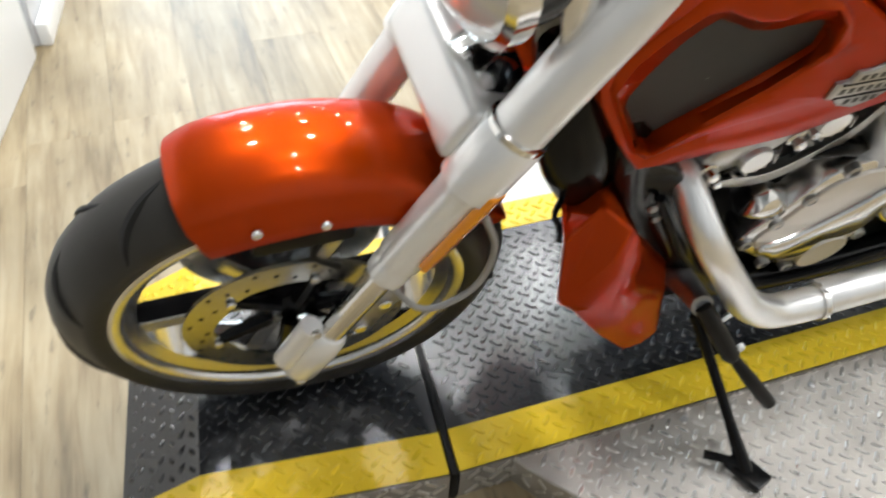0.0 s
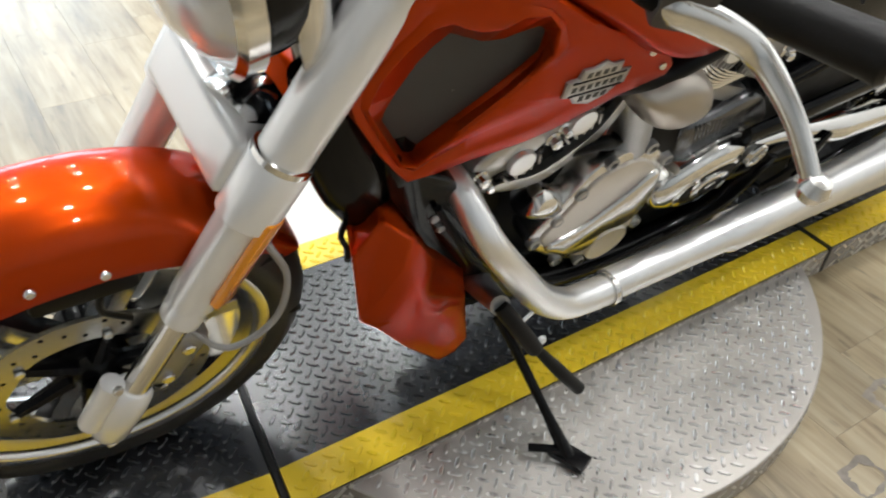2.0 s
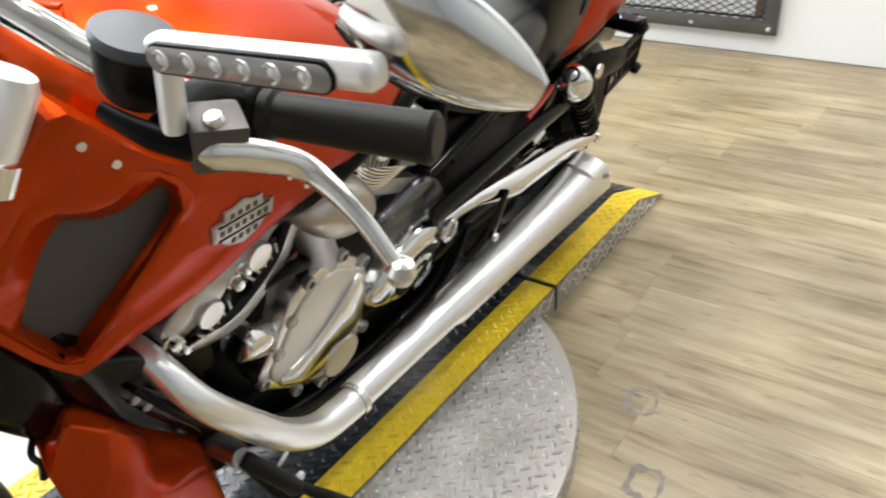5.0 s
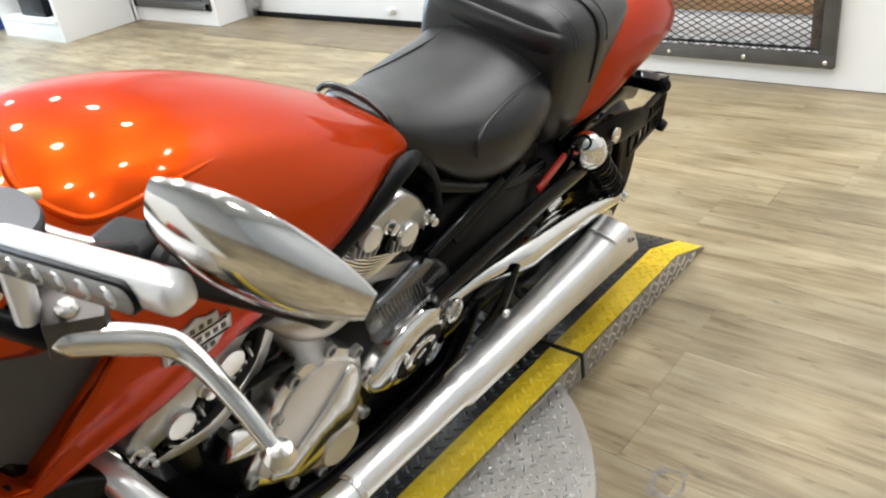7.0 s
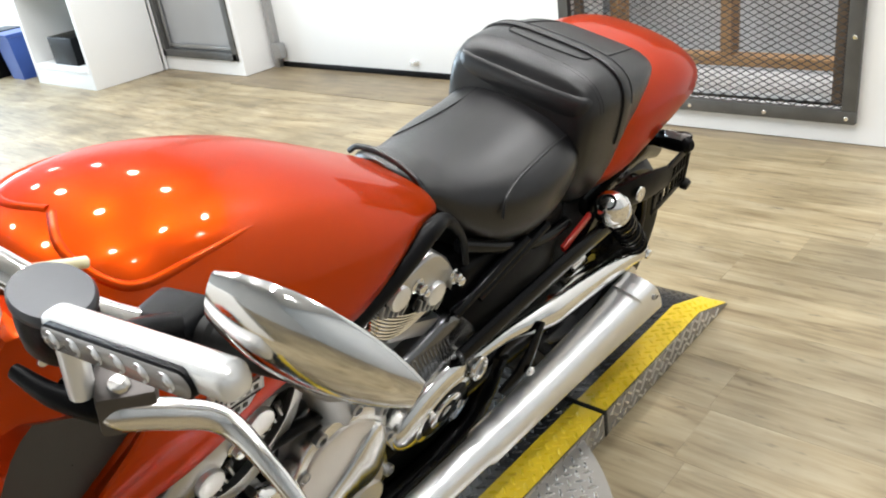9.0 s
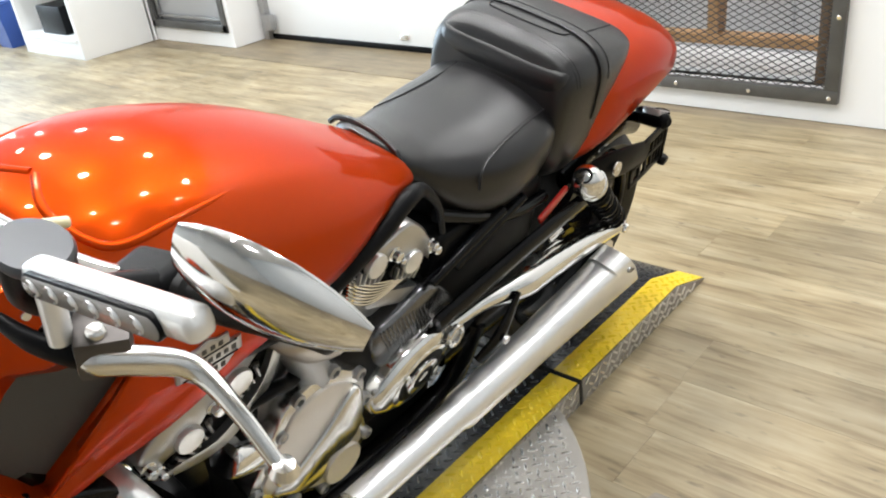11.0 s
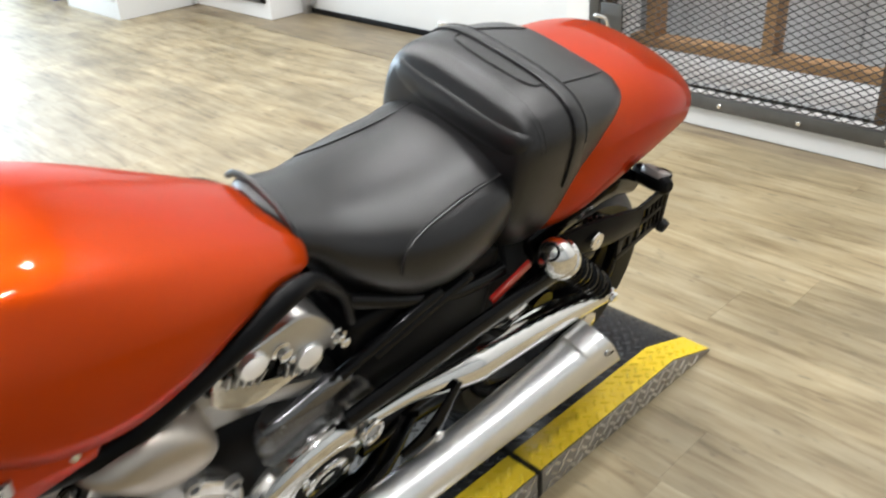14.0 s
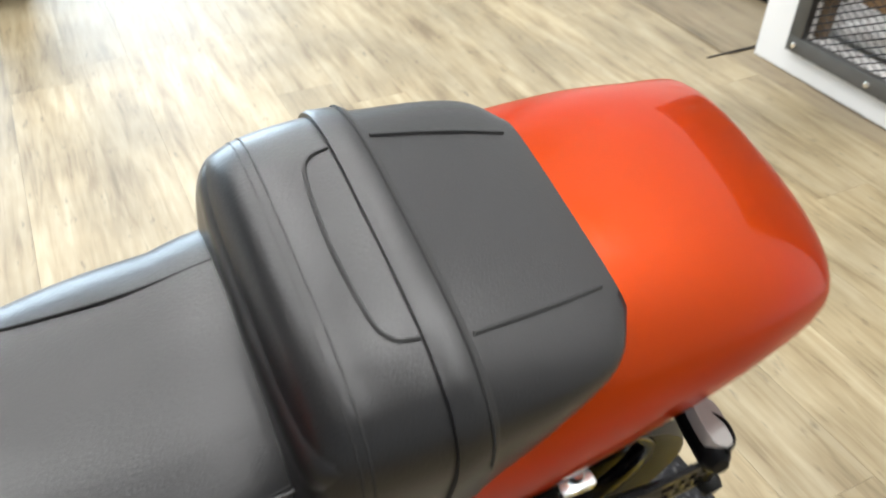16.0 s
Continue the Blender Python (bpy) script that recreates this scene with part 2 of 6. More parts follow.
def add_tube(bm, pts, r, seg=14, n=6, smooth=True, flat=1.0):
    """A round bar along pts; r: a radius or one for each point. flat squashes it sideways (local y)."""
    rad = [r] * len(pts) if isinstance(r, (int, float)) else list(r)
    P = spline(pts, n) if smooth and len(pts) > 2 else [Vector(p) for p in pts]
    m = len(pts) - 1
    R = []
    for k in range(len(P)):
        x = k * m / (len(P) - 1)
        i = min(int(x), m - 1)
        R.append(rad[i] + (rad[i + 1] - rad[i]) * (x - i))
    loops, side = [], None
    for k, p in enumerate(P):
        d = (P[min(k + 1, len(P) - 1)] - P[max(k - 1, 0)]).normalized()
        if side is None:
            side = d.cross(Vector((0, 0, 1)) if abs(d.z) < 0.95 else Vector((1, 0, 0))).normalized()
        side = (side - d * side.dot(d)).normalized()
        up = side.cross(d)
        loops.append([p + R[k] * (math.cos(a) * side * flat + math.sin(a) * up) for a in (2 * math.pi * j / seg for j in range(seg))])
    return rings(bm, loops)


def tube(pts, r, seg=14, n=6, smooth=True, flat=1.0):
    return add_tube(bmesh.new(), pts, r, seg, n, smooth, flat)


def axes(a, b):
    """A frame at a whose z points to b."""
    d = Vector(b) - Vector(a)
    return Matrix.Translation(a) @ d.to_track_quat("Z", "Y").to_matrix().to_4x4()


def add_lathe(bm, prof, m=Matrix(), seg=24):
    """Turns a profile of (radius, height) round local z."""
    loops = []
    for r, h in prof:
        loops.append([m @ Vector((max(r, 1e-4) * math.cos(2 * math.pi * k / seg), max(r, 1e-4) * math.sin(2 * math.pi * k / seg), h)) for k in range(seg)])
    return rings(bm, loops)


def lathe(prof, m=Matrix(), seg=24):
    return add_lathe(bmesh.new(), prof, m, seg)


def add_plate(bm, outline, v0, v1, bev=0.004, inset=1.0):
    """A plate standing in the u-w plane between v0 and v1 (v1 the outer face), with rounded outer edge."""
    P = [Vector((u, 0, w)) for u, w in outline]
    c = sum(P, Vector()) / len(P)

    def at(k, v):
        return [Vector((c.x + (p.x - c.x) * k, v, c.z + (p.z - c.z) * k)) for p in P]
    size = sum((p - c).length for p in P) / len(P)
    s = 1 if v1 > v0 else -1
    return rings(bm, [at(1, v0), at(1, v1 - s * bev), at(1 - 0.35 * bev / size, v1 - s * 0.35 * bev), at(1 - bev / size * 1.1, v1)])


def plate(outline, v0, v1, bev=0.004):
    return add_plate(bmesh.new(), outline, v0, v1, bev)


def smooth_outline(pts, n=5):
    P = [Vector((p[0], p[1], 0)) for p in pts]
    m = len(P)
    out = []
    for k in range(m):
        a, b, c, d = P[k - 1], P[k], P[(k + 1) % m], P[(k + 2) % m]
        for j in range(n):
            t = j / n
            q = 0.5 * (2 * b + (c - a) * t + (2 * a - 5 * b + 4 * c - d) * t * t + (3 * b - a - 3 * c + d) * t ** 3)
            out.append((q.x, q.y))
    return out


def add_bolt(bm, c, r, h, d=(0, -1, 0)):
    m = axes(c, Vector(c) + Vector(d))
    return add_lathe(bm, [(r, 0), (r, h * 0.7), (r * 0.8, h), (0, h)], m, 10)


def bolt(c, r, h, d=(0, -1, 0)):
    return add_bolt(bmesh.new(), c, r, h, d)


def wall_box(name, lo, hi, material, label="", bev=0.0, kind="structure", category="wall"):
    c = [(a + b) / 2 for a, b in zip(lo, hi)]
    s = [b - a for a, b in zip(lo, hi)]
    ob = part(name, boxm(c, s, bev), material)
    return tagged(ob, label, category, kind=kind)

# ---- room ----
FX0, FX1, FY0, FY1 = -3.0, 4.2, -3.2, 9.0
tagged(part("floor", boxm(((FX0 + FX1) / 2, (FY0 + FY1) / 2, -0.053), (FX1 - FX0, FY1 - FY0, 0.1)), MATFLOOR), "pale oak vinyl plank floor with knots", "floor", kind="structure")
RX = 3.40   # rear wall
RT = 0.16
# rear wall round the caged opening, behind the machine
wall_box("wall_rear_sill", (RX, -0.235, 0), (RX + RT, 1.02, 0.085), WHITE, "white painted wall under a caged opening")
wall_box("wall_rear_side", (RX, -3.2, 0), (RX + RT, -0.235, CEIL), WHITE, "white painted rear wall")
wall_box("wall_rear_post", (RX, 1.02, 0), (RX + RT + 0.2, 1.15, CEIL), WHITE, "white painted post beside the roll-up door")
wall_box("wall_rear_header", (RX, -0.235, 1.35), (RX + RT, 1.02, CEIL), WHITE, "white painted wall over a caged opening")
wall_box("wall_door_header", (3.70, 1.15, 2.4), (3.86, 3.6, CEIL), WHITE, "white painted wall over the roll-up door")
wall_box("wall_column", (3.47, 3.6, 0), (3.86, 3.64, CEIL), WHITE, "white painted column beside the roll-up door")
wall_box("wall_window_sill", (3.47, 3.64, 0), (3.63, 4.56, 0.10), WHITE, "white painted wall under a low window")
wall_box("wall_window_header", (3.47, 3.64, 1.0), (3.63, 4.56, CEIL), WHITE, "white painted wall over a low window")
wall_box("wall_rear_far", (3.47, 4.56, 0), (3.63, 9.0, CEIL), WHITE, "white painted rear wall")
wall_box("wall_left", (-3.0, 9.0, 0), (-2.2, 9.15, CEIL), WHITE, "white painted far wall")
wall_box("wall_left_side", (3.3, 9.0, 0), (4.2, 9.15, CEIL), WHITE, "white painted far wall")
wall_box("wall_left_header", (-2.2, 9.0, 3.3), (3.3, 9.15, CEIL), WHITE, "white painted wall over a tall window")
wall_box("wall_left_sill", (-2.2, 9.0, 0), (3.3, 9.15, 0.4), WHITE, "white painted wall under a tall window")
# side and front walls are out of view, added to close and shape the light
wall_box("wall_right", (-3.0, -3.35, 0), (4.2, -3.2, CEIL), PALE_WALL, "unseen side wall, grey tuned for bounce light")
wall_box("wall_front", (-3.15, -3.35, 0), (-3.0, 9.15, CEIL), PALE_WALL, "unseen front wall, grey tuned for bounce light")
wall_box("wall_outer", (4.2, -3.35, 0), (4.35, 9.15, CEIL), GREY, "grey backing wall behind the openings")
tagged(part("ceiling", boxm((0.6, 2.9, CEIL + 0.05), (7.5, 12.5, 0.1)), mat("ceiling_paint", (0.52, 0.52, 0.51), 0.7, var=0.05, scale=4)), "grey painted ceiling", "ceiling", kind="structure")

# roll-up door
door = thing("door_roll_up", "white roll-up door with a black rubber bottom seal", "door", kind="structure")
for k in range(5):
    part("panel", boxm((3.765, 2.37, 0.035 + 0.235 + k * 0.475), (0.05, 2.44, 0.47), 0.004), WHITE_GLOSS, door)
part("seal", boxm((3.757, 2.37, 0.018), (0.05, 2.44, 0.036), 0.006), SATIN_BLACK, door, "black rubber bottom seal")
part("latch", boxm((3.735, 2.28, 0.085), (0.012, 0.07, 0.03), 0.003), ALLOY, door, "small metal latch plate")
part("track", boxm((3.72, 3.545, 1.1), (0.05, 0.05, 2.2), 0.004), CAST, door, "galvanised vertical door track")
part("roller_bracket", boxm((3.70, 3.50, 0.12), (0.05, 0.09, 0.10), 0.006), CAST, door, "galvanised roller bracket")
part("jamb", boxm((3.72, 1.20, 1.2), (0.04, 0.08, 2.4), 0.004), WHITE_GLOSS, door)

# caged opening
cage = thing("window_caged", "steel framed opening closed with expanded metal mesh", "window", kind="structure")
for nm, c, s in (("frame_rail", (RX - 0.012, 0.39, 0.105), (0.03, 1.25, 0.05)), ("frame_rail", (RX - 0.012, 0.39, 1.31), (0.03, 1.25, 0.05)),
                 ("frame_stile", (RX - 0.012, -0.21, 0.71), (0.03, 0.05, 1.16)), ("frame_stile", (RX - 0.012, 0.99, 0.71), (0.03, 0.05, 1.16)),
                 ("inner_bar", (RX + 0.02, -0.155, 0.71), (0.03, 0.035, 1.14)), ("inner_bar", (RX + 0.02, 0.935, 0.71), (0.03, 0.035, 1.14))):
    part(nm, boxm(c, s, 0.003), RUST if nm == "inner_bar" else STEEL, cage)
for y in (-0.205, 0.095, 0.40, 0.70, 0.985):
    part("frame_bolt", bolt((RX - 0.027, y, 0.103), 0.009, 0.006, (-1, 0, 0)), ALLOY, cage, "bright bolt head")
for z in (0.40, 0.70, 1.0):
    part("frame_bolt", bolt((RX - 0.027, -0.212, z), 0.009, 0.006, (-1, 0, 0)), ALLOY, cage, "bright bolt head")
bm = bmesh.new()
nz, ny, dz, dy = 94, 27, 0.0124, 0.0455
for i in range(nz):
    for j in range(ny):
        y, z = -0.185 + (j + 0.5 * (i % 2)) * dy, 0.13 + i * dz
        for s in (-1, 1):
            a, b = Vector((RX - 0.004, y, z)), Vector((RX - 0.004, y + s * dy / 2, z + dz))
            if b.y > 0.97 or b.y < -0.19 or b.z > 1.29:
                continue
            add_tube(bm, [a, b], 0.0021, 4, smooth=False)
tagged(part("mesh", bm, MESH_BLACK, cage, "expanded metal mesh"), kind="stuff")
part("latch_plate", boxm((RX - 0.03, 0.90, 0.36), (0.012, 0.10, 0.14), 0.003), STEEL, cage)
part("latch_handle", tube([(RX - 0.035, 0.96, 0.38), (RX - 0.07, 0.95, 0.385), (RX - 0.07, 0.90, 0.38), (RX - 0.065, 0.885, 0.34)], 0.008, 10), ALLOY, cage, "bright latch handle")
for y in (0.85, 0.34, -0.17):
    tagged(part("timber_stud", boxm((3.62, y, 0.807), (0.09, 0.045, 1.10), 0.002), PINE), "bare pine stud behind the mesh", "stud", group="timber studs")
tagged(part("timber_plate", boxm((3.62, 0.35, 0.235), (0.084, 1.2, 0.04), 0.002), PINE), "bare pine rail behind the mesh", "rail")
back = thing("cage_panel", "grey boards standing behind the wire mesh", "board")
for k in range(3):
    part("board", boxm((3.9 + 0.004 * (k % 2), -0.167 + 0.567 * k, 0.7), (0.03, 0.563, 1.4), 0.003), GREY, back)
tagged(part("cage_floor", boxm((3.76, 0.4, 0.10), (0.36, 1.3, 0.02), 0.002), WHITE), "white ledge inside the caged opening", "ledge")

# low window in the far wall
win = thing("window_low", "low window with a dark metal frame and grey glass", "window", kind="structure")
for nm, c, s in (("window_frame", (3.475, 4.10, 0.125), (0.04, 0.92, 0.05)), ("window_frame", (3.475, 3.665, 0.55), (0.04, 0.05, 0.90)),
                 ("window_frame", (3.475, 4.535, 0.55), (0.04, 0.05, 0.90)), ("window_frame", (3.475, 4.10, 0.975), (0.04, 0.92, 0.05))):
    part(nm, boxm(c, s, 0.004), STEEL, win)
for c, sz in (((3.492, 3.715, 0.55), (0.016, 0.02, 0.80)), ((3.492, 4.10, 0.175), (0.016, 0.79, 0.02)), ((3.492, 4.49, 0.55), (0.016, 0.02, 0.80))):
    part("sash_bar", boxm(c, sz, 0.003), CAST, win, "lighter inner sash bar")
part("pane", boxm((3.52, 4.10, 0.55), (0.012, 0.86, 0.84)), GLASS, win, "dull grey glass")

# brown strip of older vinyl in front of the roll-up door, with an open seam at its end
tagged(part("floor_strip", boxm((3.515, 2.37, 0.0015), (0.43, 2.36, 0.004), 0.001), MATFLOOR), "brown worn vinyl strip in front of the roll-up door", "floor", kind="structure")
tagged(part("floor_seam", boxm((3.335, 1.184, 0.0012), (0.21, 0.008, 0.003), 0.0005), RUST_DARK), "dark open seam in the floor beside the white post", "seam", kind="structure")

# tall daylight window in the far wall
tall = thing("window_tall", "wide daylight window with dark metal frames", "window", kind="structure")
for x in (-2.17, -1.08, 0.0, 1.1, 2.2, 3.27):
    part("window_frame", boxm((x, 9.06, 1.85), (0.06, 0.06, 2.84), 0.004), STEEL, tall)
for z in (0.43, 3.27):
    part("window_rail", boxm((0.55, 9.06, z), (5.5, 0.05, 0.06), 0.004), STEEL, tall)
DAY = bpy.data.lights.new("daylight", "AREA")
DAY.shape, DAY.size, DAY.size_y, DAY.energy, DAY.color = "RECTANGLE", 5.4, 2.8, DAY_W, (0.68, 0.85, 1.0)
ob = new("daylight", DAY)
ob.matrix_world = pose(0.55, 9.10, 1.85, -90, 0, 0)

# planks
pl = bpy.data.meshes.new("plank")
bm = boxm((0, 0, -0.0015), (0.1794, 1.2194, 0.003))
bm.to_mesh(pl)
bm.free()
pl.materials.append(FLOOR)
floor_ob = bpy.data.objects["floor"]


# ---- turntable ----
H = 0.06
lug = [(-0.0126, 0), (-0.0070, 0.0036), (0.0070, 0.0036), (0.0126, 0), (0.0070, -0.0036), (-0.0070, -0.0036)]


def lugs(bm, inside, z, x0, x1, y0, y1, pitch=0.0148, m=None):
    """Raised tread bars, laid crosswise by turns."""
    i0, i1, j0, j1 = int(x0 / pitch) - 1, int(x1 / pitch) + 1, int(y0 / pitch) - 1, int(y1 / pitch) + 1
    for i in range(i0, i1 + 1):
        for j in range(j0, j1 + 1):
            if (i + j) % 2:
                continue
            x, y = i * pitch, j * pitch
            if not inside(x, y):
                continue
            a = radians(45 if i % 2 else -45)
            ca, sa = math.cos(a), math.sin(a)
            zz = z(x, y) if callable(z) else z
            lo = [bm.verts.new((x + p * ca - q * sa, y + p * sa + q * ca, zz - 0.0002)) for p, q in lug]
            hi = [bm.verts.new((x + 0.66 * (p * ca - q * sa), y + 0.66 * (p * sa + q * ca), zz + 0.0020)) for p, q in lug]
            bm.faces.new(hi)
            for k in range(6):
                bm.faces.new((lo[k], lo[(k + 1) % 6], hi[(k + 1) % 6], hi[k]))


table = thing("turntable", "round bare steel tread plate turntable lying on the floor", "turntable")
DX, DY, DR = 0.90, 0.018, 0.60
m0 = Matrix.Translation((DX, DY, 0))
part("disc", lathe([(0, 0.0), (DR, 0.0), (DR, H - 0.008), (DR - 0.002, H - 0.006), (0, H - 0.006)], m0, 96), PLATE_STEEL, table, "bare steel tread plate disc", angle=30)
bm = bmesh.new()
lugs(bm, lambda x, y: y < -0.31 and (x - DX) ** 2 + (y - DY) ** 2 < (DR - 0.012) ** 2, H - 0.006, 0.3, 1.5, -0.6, -0.3)
tagged(part("tread", bm, LUG_STEEL, table, "raised tread bars", smooth=False), kind="stuff")
bm = bmesh.new()
for k in range(150):
    a = math.pi + math.pi * k / 149
    if k % 2:
        continue
    for dzz in (0.018, 0.038):
        q = Matrix.Translation((DX + DR * math.cos(a), DY + DR * math.sin(a), dzz)) @ Matrix.Rotation(a, 4, "Z") @ Matrix.Rotation(radians(45 if (k // 2 + int(dzz * 50)) % 2 else -45), 4, "X")
        add_box(bm, (0, 0, 0), (0.003, 0.018, 0.004), m=q)
tagged(part("rim_tread", bm, LUG_STEEL, table, "tread bars on the rim", smooth=False), kind="stuff")
for x, y in ((1.137, -0.314), (1.116, -0.508), (0.895, -0.318), (0.869, -0.547), (0.663, -0.312)):
    part("screw", bolt((x, y, H - 0.006), 0.006, 0.003, (0, 0, 1)), CAST, table, "countersunk screw")

PY0, PY1, SW = -0.293, 0.238, 0.072


def ramp_piece(name, x0, x1, tip, m, label, skew=0.0, far=PY1):
    """One length of the wheel ramp: black plate, yellow edges, tread side walls; tip: where its end meets the floor, or None."""
    t = thing(name, label, "ramp", m, group="ramp sections")

    def top(x):
        if tip is None:
            return H
        b = x0 if tip < x0 else x1
        out = (x < b) if tip < x0 else (x > b)
        return H * (tip - x) / (tip - b) if out else H
    xs = [x0, x1] if tip is None else ([tip, x0, x1] if tip < x0 else [x0, x1, tip])

    def strip(y0, y1, lift, base):
        bm = bmesh.new()
        loops = []
        for x in xs:
            z = max(top(x), 0.003) + lift
            k = skew if x == x0 else 0.0
            xa, xb = x + k * (y0 - PY0), x + k * (y1 - PY0)
            loops.append([(xa, y0, base if base is not None else z - 0.004), (xb, y1, base if base is not None else z - 0.004), (xb, y1, z), (xa, y0, z)])
        return rings(bm, loops)
    part("deck", strip(PY0, far, 0, 0.0), PLATE_BLACK, t, "black painted tread plate", angle=20)
    lo, hi = min(xs), max(xs)
    for a, b in ((PY0, PY0 + SW), (far - SW, far)):
        part("edge_stripe", strip(a + 0.001, b, 0.0008, None), YELLOW, t, "yellow painted edge", angle=20)
        bm = bmesh.new()
        lugs(bm, lambda x, y: lo + 0.015 + skew * (y - PY0) < x < hi - 0.015 and a + 0.006 < y < b - 0.006, lambda x, y: top(x) + 0.0008, lo, hi, a, b)
        tagged(part("stripe_tread", bm, LUG_YELLOW, t, "yellow raised tread bars", smooth=False), kind="stuff")
    bm = bmesh.new()
    lugs(bm, lambda x, y: lo + 0.015 + skew * (y - PY0) < x < hi - 0.015 and PY0 + SW + 0.006 < y < far - SW - 0.006, lambda x, y: top(x), lo, hi, PY0, far)
    tagged(part("tread", bm, LUG_BLACK, t, "black raised tread bars", smooth=False), kind="stuff")
    bm = bmesh.new()
    loops = [[(x, PY0 - 0.003, 0.0), (x, PY0 - 0.0005, 0.0), (x, PY0 - 0.0005, max(top(x), 0.003) - 0.001), (x, PY0 - 0.003, max(top(x), 0.003) - 0.001)] for x in xs]
    rings(bm, loops)
    part("side_wall", bm, SIDE_STEEL, t, "bare steel side wall", smooth=False)
    bm = bmesh.new()
    n = int((hi - lo) / 0.024)
    for k in range(n):
        for r, zz in enumerate((0.012, 0.032, 0.050)):
            x = lo + 0.02 + k * 0.024 + 0.012 * (r % 2)
            if x > hi - 0.012 or zz + 0.008 > top(x):
                continue
            q = Matrix.Translation((x, PY0 - 0.0035, zz)) @ Matrix.Rotation(radians(40 if (k + r) % 2 else -40), 4, "Y")
            add_box(bm, (0, 0, 0), (0.023, 0.0036, 0.0058), m=q)
    tagged(part("side_tread", bm, LUG_STEEL, t, "raised tread bars on the side wall", smooth=False), kind="stuff")
    return t


turn = Matrix.Translation((0.29, PY0, 0)) @ Matrix.Rotation(radians(-6.0), 4, "Z") @ Matrix.Translation((-0.29, -PY0, 0))
ramp_piece("wheel_ramp", -0.05, 0.29, -0.165, turn, "black tread plate ramp section with yellow edges and a sloped end", far=0.212)
ramp_piece("wheel_ramp", 0.305, 1.494, None, Matrix(), "black tread plate middle section with yellow edges", 0.105)
ramp_piece("wheel_ramp", 1.508, 1.965, 2.125, Matrix(), "black tread plate ramp section with yellow edges and a sloped end")
for x, ang in ((0.2975, -6.0), (1.501, 0)):
    q = Matrix.Translation((x, PY0, 0)) @ Matrix.Rotation(radians(ang), 4, "Z") @ Matrix.Translation((0, -PY0, 0))
    tagged(part("rubber_strip", boxm((0, -0.0215, 0.031), (0.011, 0.551, 0.064), 0.002, m=q), RUBBER), "black rubber strip between ramp sections", "strip", group="rubber strips")

# ---- motorcycle ---- (u to the rear, v to its right, w up, from under the front axle)
BIKE = pose(0.11, -0.02, 0.06, 17, 0, 0)
bike = thing("motorcycle", "orange and black cruiser motorcycle leaning on its side stand", "motorcycle", BIKE)


def disc_at(u, v, w):
    return Matrix.Translation((u, v, w)) @ Matrix.Rotation(radians(90), 4, "X")


